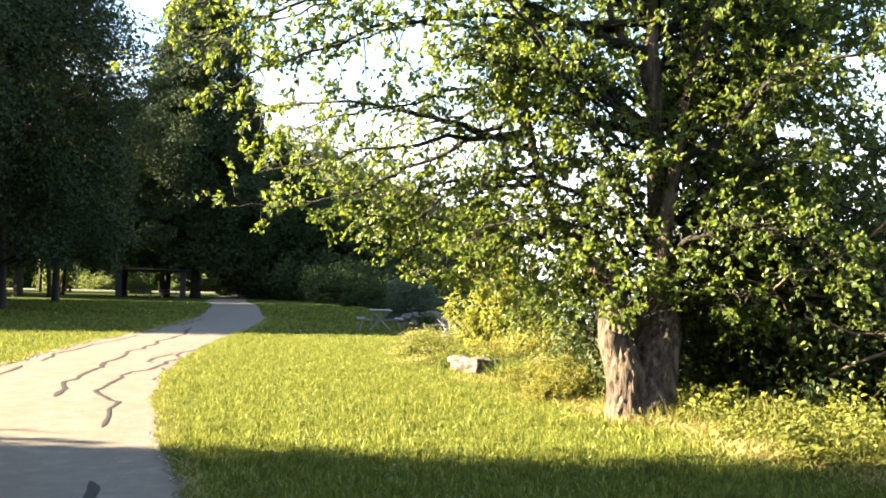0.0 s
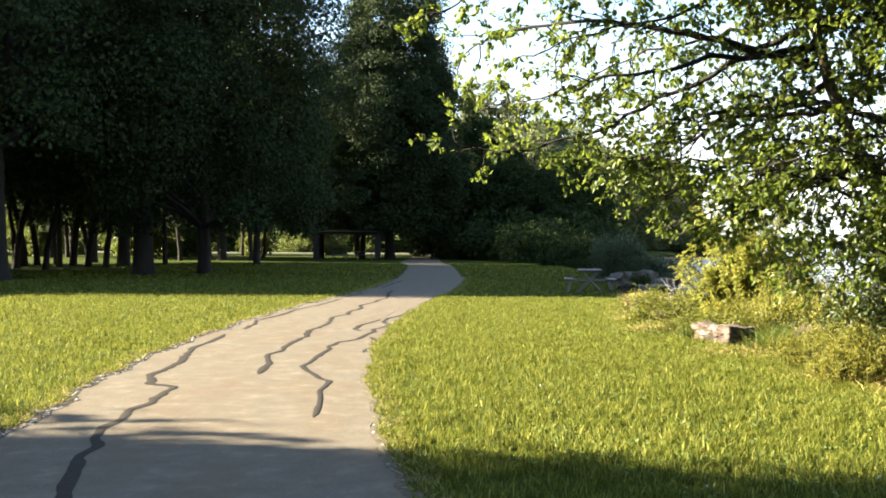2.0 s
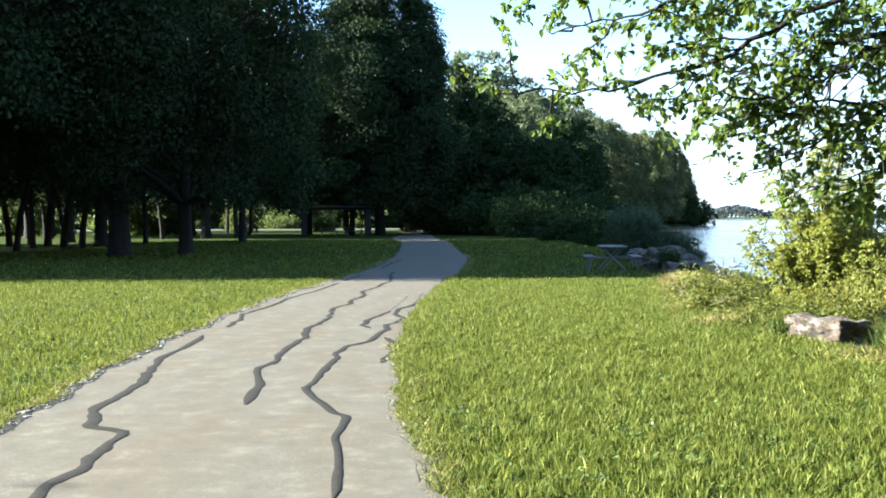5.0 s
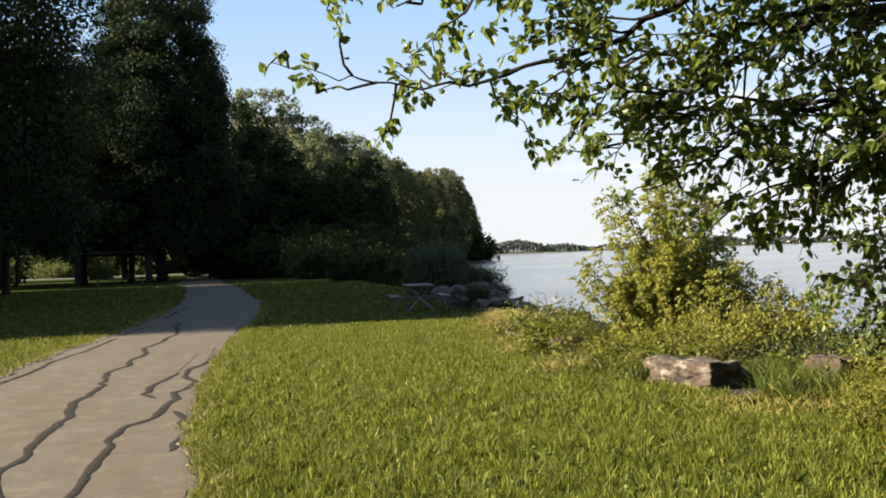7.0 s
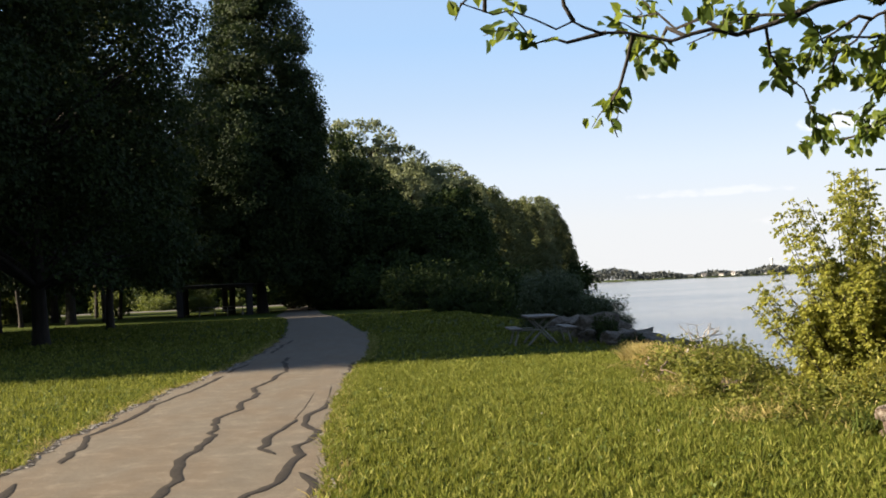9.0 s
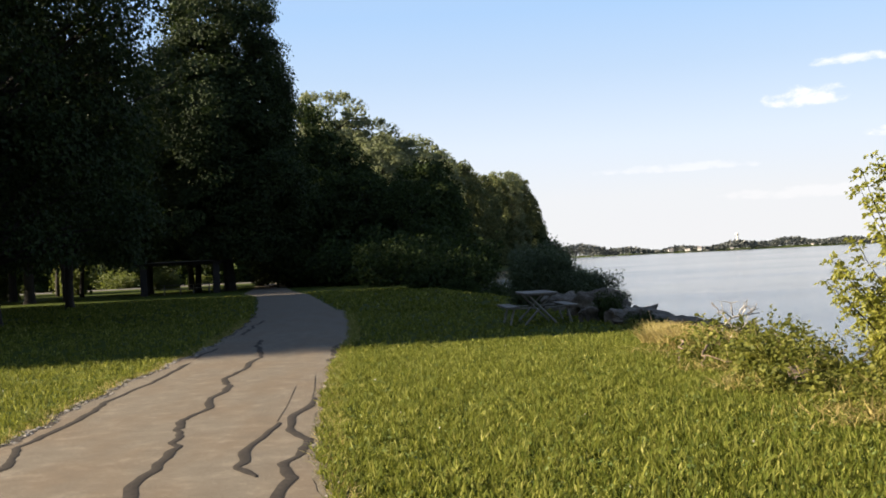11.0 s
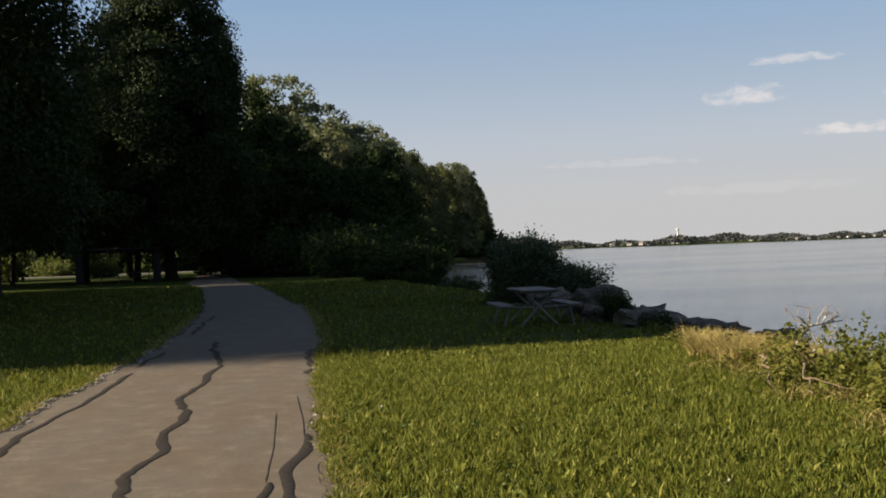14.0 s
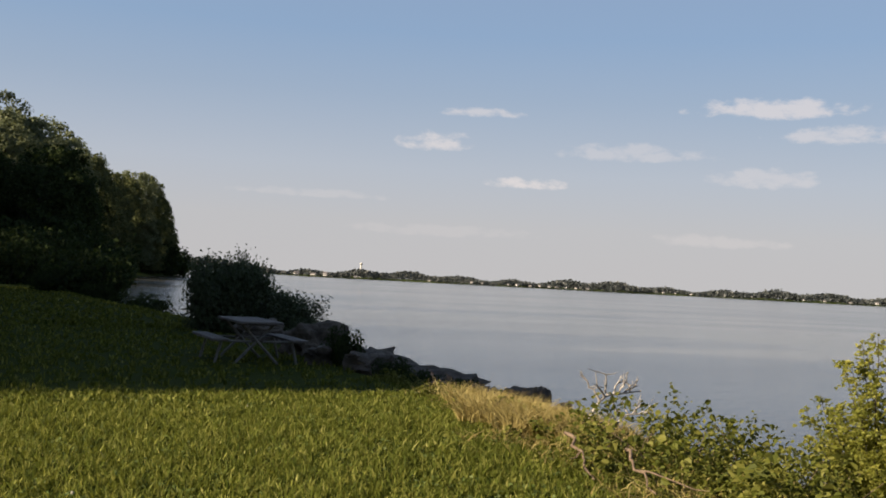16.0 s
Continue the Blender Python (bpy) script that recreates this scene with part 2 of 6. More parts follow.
PALE_WOOD = surface("bleached_driftwood", lambda t: ramp(t, noise_of(t, place(t), 18.0, 4.0), ((0.3, (0.175, 0.155, 0.134)), (0.7, (0.37, 0.343, 0.309)))), 0.9)
DEAD_WOOD = surface("brown_deadwood", lambda t: ramp(t, noise_of(t, place(t), 18.0, 4.0), ((0.3, (0.0589, 0.0386, 0.0251)), (0.7, (0.185, 0.133, 0.0888)))), 0.9)
PIPE = surface("weathered_pipe", lambda t: ramp(t, noise_of(t, place(t), 30.0), ((0.3, (0.127, 0.12, 0.105)), (0.7, (0.187, 0.18, 0.164)))), 0.6, metallic=0.3)
ROAD = surface("park_road", lambda t: ramp(t, noise_of(t, place(t), 3.0, 5.0), ((0.3, (0.0875, 0.081, 0.0726)), (0.7, (0.13, 0.121, 0.11)))), 0.9)
WHITE_WALL = surface("painted_wall", lambda t: ramp(t, noise_of(t, place(t), 0.3), ((0.3, (0.37, 0.356, 0.336)), (0.7, (0.504, 0.491, 0.471)))), 0.8)
TAN_WALL = surface("tan_wall", lambda t: ramp(t, noise_of(t, place(t), 0.3), ((0.3, (0.291, 0.274, 0.255)), (0.7, (0.37, 0.365, 0.336)))), 0.8)
SHINGLE = surface("grey_shingle", lambda t: ramp(t, noise_of(t, place(t), 1.5), ((0.3, (0.0807, 0.074, 0.074)), (0.7, (0.148, 0.134, 0.134)))), 0.9)
# Low-contrast grey greens: distance haze is put into these leaf colours
HAZED_WOODS = leafy("far_woods", (0.0312, 0.0362, 0.036), (0.036, 0.0419, 0.0394), (0.0421, 0.0482, 0.0445), (0.0438, 0.0499, 0.0411), 0.15)
TREE_LEAF = leafy("sunlit_leaf", (0.0237, 0.0475, 0.0065), (0.0574, 0.0888, 0.0154), (0.142, 0.177, 0.0271), (0.209, 0.249, 0.0309), 0.52, 0.42, 0.9, 0.35)
# A lighter wood leaf; evening sun and distance haze are put into it
LIT_SHORE_LEAF = leafy("lit_shore_leaf", (0.0328, 0.0439, 0.0174), (0.0598, 0.0731, 0.0284), (0.12, 0.121, 0.0434), (0.152, 0.156, 0.0434), 0.25, 0.7, 0.25, 0.12)
BUSH_LEAF = leafy("bush_leaf", (0.0594, 0.0726, 0.0133), (0.185, 0.202, 0.0343), (0.316, 0.3, 0.0666), (0.412, 0.395, 0.0606), 0.52, 0.55, 1.6, 0.25)
# Woodland and park leaves near black: the grove's shade is put into the colour
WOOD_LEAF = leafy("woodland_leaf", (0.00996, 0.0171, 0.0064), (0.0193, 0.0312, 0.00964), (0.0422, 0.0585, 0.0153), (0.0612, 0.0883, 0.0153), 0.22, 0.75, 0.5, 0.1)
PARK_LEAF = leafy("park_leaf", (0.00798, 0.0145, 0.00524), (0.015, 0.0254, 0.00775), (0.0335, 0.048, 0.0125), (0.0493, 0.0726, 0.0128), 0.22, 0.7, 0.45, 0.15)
GROVE_LEAF = leafy("grove_leaf", (0.0267, 0.0413, 0.0134), (0.0486, 0.0705, 0.0194), (0.104, 0.128, 0.034), (0.17, 0.207, 0.0425), 0.28, 0.7, 0.9, 0.12)
# Pale grey green, brightened to put sunlight into the taller crowns
LIT_POPLAR_LEAF = leafy("lit_poplar_leaf", (0.0556, 0.0697, 0.033), (0.098, 0.116, 0.0551), (0.175, 0.192, 0.0941), (0.205, 0.223, 0.0882), 0.35, 0.6)
# Darker than the sunlit leaf: the thicket's shade is put into the colour
SHADE_LEAF = leafy("shade_thicket_leaf", (0.0133, 0.0218, 0.00605), (0.0302, 0.0454, 0.0109), (0.0726, 0.0883, 0.0181), (0.0972, 0.115, 0.0181), 0.3, 0.55)
YOUNG_LEAF = leafy("undergrowth_leaf", (0.032, 0.048, 0.00799), (0.06, 0.0799, 0.012), (0.104, 0.12, 0.0241), (0.139, 0.16, 0.032), 0.4, 0.55)
WILLOW_LEAF = leafy("willow_leaf", (0.0274, 0.0425, 0.0182), (0.0486, 0.0668, 0.0304), (0.0788, 0.0975, 0.0486), (0.109, 0.134, 0.0486), 0.3, 0.5)
WEED_LEAF = leafy("weed_leaf", (0.0291, 0.0395, 0.00766), (0.0794, 0.0909, 0.0139), (0.172, 0.167, 0.0382), (0.213, 0.217, 0.0312), 0.38, 0.6, 1.6, 0.15)
GRASS_BLADE = leafy("grass_blade", (0.0208, 0.032, 0.00491), (0.0764, 0.0964, 0.0116), (0.21, 0.208, 0.0489), (0.187, 0.197, 0.0285), 0.36, 0.65, 2.4, 0.1)
LONG_GRASS = leafy("long_grass", (0.022, 0.036, 0.007), (0.05, 0.073, 0.013), (0.11, 0.135, 0.032), (0.13, 0.15, 0.026), 0.36, 0.6, 1.3, 0.15)
PALE_BLADE = leafy("pale_blade", (0.145, 0.162, 0.0265), (0.242, 0.25, 0.0491), (0.349, 0.333, 0.109), (0.291, 0.284, 0.0567), 0.4, 0.65, 1.3, 0.15)
CLOVER_LEAF = leafy("clover_leaf", (0.0437, 0.0674, 0.016), (0.0875, 0.124, 0.0291), (0.175, 0.206, 0.0729), (0.175, 0.21, 0.0438), 0.35, 0.6, 1.2, 0.15)
CLOVER_FLOWER = surface("clover_flower", lambda t: ramp(t, noise_of(t, place(t), 90.0, 3.0), ((0.35, (0.17, 0.164, 0.113)), (0.7, (0.351, 0.34, 0.283)))), 0.9, sheen=0.1)
STRAW = leafy("dry_straw", (0.154, 0.114, 0.0369), (0.262, 0.207, 0.0672), (0.37, 0.317, 0.128), (0.325, 0.269, 0.0875), 0.3, 0.7)
OLIVE_LEAF = leafy("olive_leaf", (0.0534, 0.0625, 0.0118), (0.113, 0.122, 0.0182), (0.242, 0.221, 0.0382), (0.318, 0.284, 0.0319), 0.38, 0.55)


def water_material():
    m = bpy.data.materials.new("lake_water")
    m.use_nodes = True
    tree = m.node_tree
    p = tree.nodes["Principled BSDF"]
    p.inputs["Base Color"].default_value = (0.078, 0.073, 0.060, 1)
    p.inputs["Roughness"].default_value, p.inputs["IOR"].default_value = 0.12, 1.333
    ripples = noise_of(tree, place(tree, (0.55, 1.5, 1)), 2.2, 5.0, 0.6)
    gusts = noise_of(tree, place(tree, (0.012, 0.05, 1)), 1.0, 3.0)
    tree.links.new(ramp(tree, gusts, ((0.4, (0.1, 0.1, 0.1)), (0.62, (0.15, 0.15, 0.15)))), p.inputs["Roughness"])
    height = calc(tree, "MULTIPLY", ripples, calc(tree, "ADD", calc(tree, "MULTIPLY", gusts, 1.4), 0.15))
    b = node(tree, "ShaderNodeBump", Strength=0.55, Distance=0.05)
    tree.links.new(height, b.inputs["Height"])
    tree.links.new(b.outputs[0], p.inputs["Normal"])
    return m


WATER = water_material()

# ---- mesh helpers ----
rng = np.random.default_rng(7)


def mesh_of(name, verts, faces, material, smooth=False):
    """A mesh from an (n, 3) array and an (m, 3 or 4) array of corners."""
    verts, faces = np.asarray(verts, np.float32), np.asarray(faces, np.int32)
    me = bpy.data.meshes.new(name)
    me.vertices.add(len(verts))
    me.vertices.foreach_set("co", verts.ravel())
    m, k = faces.shape
    me.loops.add(m * k)
    me.loops.foreach_set("vertex_index", faces.ravel())
    me.polygons.add(m)
    me.polygons.foreach_set("loop_start", np.arange(0, m * k, k, dtype=np.int32))
    me.polygons.foreach_set("loop_total", np.full(m, k, np.int32))
    me.polygons.foreach_set("use_smooth", np.full(m, smooth))
    me.update(calc_edges=True)
    me.materials.append(material)
    return me


def bm_mesh(name, bm, material, smooth=False):
    me = bpy.data.meshes.new(name)
    for f in bm.faces:
        f.smooth = smooth
    bm.to_mesh(me)
    bm.free()
    me.materials.append(material)
    return me


def part(name, data, parent, label="", kind=""):
    """One mesh under a thing or under a part. data: a mesh."""
    ob = new(name, data)
    ob.parent = parent
    return tagged(ob, label=label, kind=kind)


def thing(name, label, category, group="", kind=""):
    return tagged(new(name), label=label, category=category, group=group, kind=kind)


def tubes(lines, sides=7):
    """Round tapered limbs along polylines. lines: (points (n, 3), radii (n,)). Returns corners and faces."""
    verts, faces, base = [], [], 0
    turn = np.linspace(0, 2 * np.pi, sides, endpoint=False)
    for pts, radii in lines:
        pts, radii = np.asarray(pts, float), np.asarray(radii, float)
        ahead = np.gradient(pts, axis=0)
        ahead /= np.linalg.norm(ahead, axis=1, keepdims=True) + 1e-9
        ref = np.where(np.abs(ahead[:, 2:3]) > 0.9, np.array([[1.0, 0, 0]]), np.array([[0, 0, 1.0]]))
        a = np.cross(ahead, ref)
        if sides >= 9:
            for k in range(1, len(a)):
                a[k] = a[k - 1] - ahead[k] * (a[k - 1] @ ahead[k])
        a /= np.linalg.norm(a, axis=1, keepdims=True) + 1e-9
        b = np.cross(ahead, a)
        ring = pts[:, None] + radii[:, None, None] * (np.cos(turn)[None, :, None] * a[:, None] + np.sin(turn)[None, :, None] * b[:, None])
        n = len(pts)
        verts.append(ring.reshape(-1, 3))
        i = np.arange((n - 1) * sides).reshape(n - 1, sides)
        j = (np.arange(sides) + 1) % sides + np.arange(n - 1)[:, None] * sides
        faces.append(base + np.stack([i, j, j + sides, i + sides], -1).reshape(-1, 4))
        base += n * sides
    return np.concatenate(verts), np.concatenate(faces)


def leaves(points, along, size, wide=0.42, fold=0.16, gen=None, rounded=False, facing=None):
    """Folded leaves, one at each point, that grow out along the given ways and turn their upper side to facing. Returns corners and faces."""
    g = gen or rng
    n = len(points)
    along = along / (np.linalg.norm(along, axis=1, keepdims=True) + 1e-9)
    side = np.cross(along, g.normal(size=(n, 3)) if facing is None else facing)
    side /= np.linalg.norm(side, axis=1, keepdims=True) + 1e-9
    face = np.cross(side, along)
    s = np.broadcast_to(np.asarray(size, float), (n,))[:, None]
    w = s * wide
    tip = points + along * s - face * s * 0.14
    if rounded:
        a, b = points + along * s * 0.26 + face * s * fold, points + along * s * 0.68 + face * s * fold * 0.7
        v = np.stack([points, a + side * w, b + side * w * 0.82, tip, b - side * w * 0.82, a - side * w], 1).reshape(-1, 3)
        q = np.arange(n)[:, None] * 6
        f = np.concatenate([q + np.array([k]) for k in ((0, 1, 2), (0, 2, 3), (0, 3, 4), (0, 4, 5))], 1).reshape(-1, 3)
        return v, f
    mid = points + along * s * 0.45
    v = np.stack([points, mid + side * w + face * s * fold, tip, mid - side * w + face * s * fold], 1).reshape(-1, 3)
    q = np.arange(n)[:, None] * 4
    f = np.concatenate([q + np.array([[0, 1, 2]]), q + np.array([[0, 2, 3]])], 1).reshape(-1, 3)
    return v, f


def joined(pieces):
    verts, faces, base = [], [], 0
    for v, f in pieces:
        verts.append(v)
        faces.append(f + base)
        base += len(v)
    return np.concatenate(verts), np.concatenate(faces)


def wander(a, b, n, sway, gen):
    """A polyline from a to b that strays sideways."""
    a, b = np.asarray(a, float), np.asarray(b, float)
    t = np.linspace(0, 1, n)[:, None]
    off = np.cumsum(gen.normal(size=(n, 3)), axis=0) * sway
    off -= t * off[-1]
    off[0] = 0
    return a + (b - a) * t + off


def spline(points, n):
    """A smooth line through a few points (Catmull-Rom)."""
    p = np.asarray(points, float)
    p = np.concatenate([2 * p[:1] - p[1:2], p, 2 * p[-1:] - p[-2:-1]])
    out = []
    segs = len(p) - 3
    for t in np.linspace(0, segs - 1e-6, n):
        i, u = int(t), t - int(t)
        p0, p1, p2, p3 = p[i:i + 4]
        out.append(0.5 * (2 * p1 + (p2 - p0) * u + (2 * p0 - 5 * p1 + 4 * p2 - p3) * u * u + (3 * p1 - p0 - 3 * p2 + p3) * u ** 3))
    return np.array(out)


# ---- the lie of the land ----
WATER_LEVEL = -1.1
SHORE_Y = (-60, -20, 0, 9, 12, 16, 20, 30, 37, 45, 55, 62, 75, 90, 104, 130, 160, 200, 230, 283, 300, 330, 360, 700)
SHORE_X = (14, 13, 11.6, 11, 10.0, 8.7, 8.45, 8.8, 9.6, 9.4, 8.7, 8.0, 7.8, 8.4, 9.6, 14.0, 18.0, 23.5, 29, 43, 50, 58, 40, -200)
LAWN_EDGE = 3.8      # width of the bank between lawn and water


def shore_gap(x, y):
    """Metres of land between a place and the water (negative in the lake)."""
    return np.interp(y, SHORE_Y, SHORE_X) - x


def land_height(x, y):
    s = shore_gap(x, y)
    u = np.clip(s / LAWN_EDGE, 0, 1)
    bank = WATER_LEVEL * (1 - u * u * (3 - 2 * u))
    bed = WATER_LEVEL + 0.35 * np.maximum(s, -8)
    z = np.where(s > 0, bank, bed)
    z = z - 0.03 * (s > 0)
    # far shore of the lake
    far = np.hypot(x, y)
    rise = np.clip((far - 1050) / 60, 0, 1)
    return np.where((s < 0) & (far > 900), WATER_LEVEL - 2.8 + 4.2 * rise, z)


def graded(lo, hi, dense_lo, dense_hi, step, growth=1.25):
    inner = np.arange(dense_lo, dense_hi + step / 2, step)
    out_hi, d, v = [], step, dense_hi
    while v < hi:
        d *= growth
        v += d
        out_hi.append(v)
    out_lo, d, v = [], step, dense_lo
    while v > lo:
        d *= growth
        v -= d
        out_lo.append(v)
    return np.concatenate([out_lo[::-1], inner, out_hi])


def build_ground():
    xs, ys = graded(-2600, 2600, -16, 16, 0.4, 1.18), graded(-400, 2600, -12, 48, 0.5, 1.14)
    gx, gy = np.meshgrid(xs, ys)
    gz = land_height(gx, gy)
    v = np.stack([gx, gy, gz], -1).reshape(-1, 3)
    i = (np.arange(len(ys) - 1)[:, None] * len(xs) + np.arange(len(xs) - 1)).reshape(-1, 1)
    f = i + np.array([[0, 1, len(xs) + 1, len(xs)]])
    g = new("ground", mesh_of("ground", v, f, LAWN, True))
    return tagged(g, "mown green lawn sloping down to a lake shore", "ground", kind="structure")


ground = build_ground()

w = 2700.0
water = new("water", mesh_of("water", [(-w, -500, WATER_LEVEL), (w, -500, WATER_LEVEL), (w, w, WATER_LEVEL), (-w, w, WATER_LEVEL)], [(0, 1, 2, 3)], WATER))
tagged(water, "calm grey-blue lake water with fine ripples", "lake", kind="structure")

# ---- the path ----
PATH_Y = (-14, -8, -2, 3.1, 6.0, 9.6, 13, 17.6, 22, 26, 30, 36, 43, 51, 59, 71, 82, 100, 130, 160)
PATH_L = (0.4, -0.1, -0.7, -1.55, -2.15, -2.8, -3.15, -3.4, -3.45, -3.3, -3.15, -3.3, -3.65, -4.35, -5.1, -6.3, -8.3, -9.5, -12, -14)
PATH_R = (4.2, 3.4, 2.4, 1.35, 0.7, 0.05, -0.35, -0.6, -0.65, -0.6, -0.45, -0.5, -0.75, -1.5, -2.2, -3.3, -4.9, -6.6, -9, -11)


def path_edges(y):
    wob = 0.05 * np.sin(y * 2.1) + 0.035 * np.sin(y * 5.3 + 1) + 0.02 * np.sin(y * 13.1)
    wob2 = 0.025 * np.sin(y * 1.7 + 2) + 0.02 * np.sin(y * 6.1) + 0.015 * np.sin(y * 11.7 + 1)
    return np.interp(y, PATH_Y, PATH_L) + wob, np.interp(y, PATH_Y, PATH_R) + wob2


def build_path():
    ys = np.concatenate([np.arange(-14, 40, 0.2), np.arange(40, 160, 1.0)])
    left, right = path_edges(ys)
    lift = 0.022
    cols = []
    for u, dz in ((0, -0.06), (0.004, 0.0), (0.25, 0.006), (0.5, 0.008), (0.75, 0.006), (0.996, 0.0), (1, -0.06)):
        x = left + (right - left) * u
        cols.append(np.stack([x, ys, land_height(x, ys) + lift + dz], -1))
    v = np.stack(cols, 1)
    n, k = v.shape[:2]
    i = (np.arange(n - 1)[:, None] * k + np.arange(k - 1)).reshape(-1, 1)
    p = new("path", mesh_of("path", v.reshape(-1, 3), i + np.array([[0, 1, k + 1, k]]), ASPHALT))
    return tagged(p, "old sun-bleached asphalt footpath with tarred cracks", "path", kind="structure")


footpath = build_path()


def path_top(x, y):
    left, right = path_edges(y)
    u = (x - left) / (right - left)
    return land_height(x, y) + 0.022 + 0.008 * (1 - np.clip(2 * np.abs(u - 0.5), 0, 1) ** 2)


def tar_seal(points, width, seed):
    """A poured seal along a crack: a flat ribbon of uneven width that wriggles between its few bends."""
    g = np.random.default_rng(seed)
    p = np.asarray(points, float)
    length = np.linalg.norm(np.diff(p, axis=0), axis=1).sum()
    n = max(8, int(length / 0.09))
    s = np.linspace(0, len(p) - 1, n)
    line = np.stack([np.interp(s, np.arange(len(p)), p[:, k]) for k in (0, 1)], -1)
    soft = np.array([0.25, 0.5, 0.25])
    for _ in range(2):
        line[1:-1] = sum(soft[k] * line[k:n - 2 + k] for k in range(3))
    wig, stray = np.zeros(n), 0.28 * width
    for k in range(1, n):
        wig[k] = 0.82 * wig[k - 1] + stray * g.normal()
    for _ in range(2):
        wig[1:-1] = 0.25 * wig[:-2] + 0.5 * wig[1:-1] + 0.25 * wig[2:]
    line[:, 0] += wig
    ahead = np.gradient(line, axis=0)
    ahead /= np.linalg.norm(ahead, axis=1, keepdims=True) + 1e-9
    side = np.stack([ahead[:, 1], -ahead[:, 0]], -1)
    wide = width * (0.75 + 0.5 * np.abs(np.sin(np.cumsum(g.normal(size=n)) * 0.5))) * np.clip(np.minimum(np.arange(n), np.arange(n)[::-1]) / 3 + 0.25, 0, 1)
    rows = []
    for k, dz in ((-1, 0.0025), (-0.9, 0.004), (0.9, 0.004), (1, 0.0025)):
        q = line + side * (wide * k / 2)[:, None]
        rows.append(np.column_stack([q, path_top(q[:, 0], q[:, 1]) + dz]))
    v = np.stack(rows, 1).reshape(-1, 3)
    i = (np.arange(n - 1)[:, None] * 4 + np.arange(3)).reshape(-1, 1)
    return mesh_of("tar_seal", v, i + np.array([[0, 1, 5, 4]]), TAR, True)


for seed, (wide, pts) in enumerate((
        (0.085, ((-1.11, 9.35), (-1.43, 11.4), (-1.5, 12.5), (-1.68, 14.0), (-1.76, 15.5), (-1.76, 16.9), (-1.87, 17.7), (-1.92, 18.6), (-1.87, 20.0), (-1.9, 21.7), (-1.98, 22.5), (-1.97, 24.3), (-1.86, 26.3), (-2.04, 28.0), (-2.24, 28.9), (-2.25, 30.8))),
        (0.062, ((0.1, 6.5), (0.0, 7.24), (-0.17, 8.1), (-0.17, 8.8), (-0.31, 9.1), (-0.73, 9.92), (-0.78, 10.3))),
        (0.08, ((-0.72, 9.9), (-0.8, 10.7), (-0.82, 11.5), (-0.87, 12.4), (-0.94, 13.3), (-0.7, 13.8), (-0.7, 15.2), (-0.72, 15.65), (-0.6, 16.4), (-0.6, 17.0), (-0.8, 17.5), (-0.77, 18.6), (-0.7, 20.0))),
        (0.08, ((-0.9, 15.37), (-1.06, 15.9), (-1.08, 16.8), (-0.97, 18.1))),
        (0.006, ((-0.97, 18.1), (-0.95, 19.4), (-0.97, 21.3))),
        (0.006, ((-0.7, 19.8), (-0.72, 21.0), (-0.78, 22.6))),
        (0.075, ((-0.32, 11.9), (-0.37, 13.1), (-0.55, 14.3))),
        (0.075, ((0.95, 1.6), (0.84, 2.6), (0.76, 3.5))),
        (0.09, ((-0.3, 1.8), (-0.58, 2.8), (-0.78, 3.5), (-1.08, 4.54), (-1.34, 5.5), (-1.51, 6.56), (-1.66, 7.4), (-1.72, 8.2), (-2.13, 8.45), (-2.26, 9.12), (-2.3, 10.1), (-2.45, 10.9), (-2.66, 11.5), (-2.78, 12.2), (-2.95, 14.5))),
        (0.075, ((-2.93, 15.5), (-3.05, 16.4), (-3.2, 17.2), (-3.22, 17.9), (-3.12, 19.1), (-3.2, 20.4), (-3.2, 21.2), (-3.12, 23.4), (-3.1, 25.8))),
        (0.12, ((-0.62, 24.6), (-0.5, 26.2), (-0.62, 28.2))),
        (0.09, ((-3.1, 40), (-3.0, 36), (-3.0, 33))),
        (0.07, ((-3.1, 26.6), (-3.1, 27.4), (-3.0, 29))))):
    part("tar_seal", tar_seal(pts, wide, seed), footpath)


def verge(side, name, label, earth, spread):
    """The bare strip of soil, stones and thatch between the asphalt and the lawn."""
    g = np.random.default_rng(41 + side)
    ys = np.arange(-8, 45, 0.12)
    left, right = path_edges(ys)
    edge = left if side < 0 else right
    wide = spread + 0.09 * np.abs(np.sin(ys * 0.9 + side)) + 0.06 * g.random(len(ys))
    rows = []
    for u, dz in ((0.0, 0.012), (0.4, 0.026), (1.0, 0.006)):
        x = edge + side * (wide * u - 0.02)
        rows.append(np.column_stack([x, ys, land_height(x, ys) + dz + 0.012 * g.random(len(ys))]))
    v = np.stack(rows, 1)
    n, k = v.shape[:2]
    i = (np.arange(n - 1)[:, None] * k + np.arange(k - 1)).reshape(-1, 1)
    ob = new(name, mesh_of(name, v.reshape(-1, 3), i + np.array([[0, 1, k + 1, k]]), earth, True))
    return tagged(ob, label, "verge", kind="structure")


verge(-1, "verge_west", "strip of bare dark soil and pale gravel along the path", SOIL, 0.1)
verge(1, "verge_east", "strip of dry thatch and soil along the path", VERGE, 0.12)

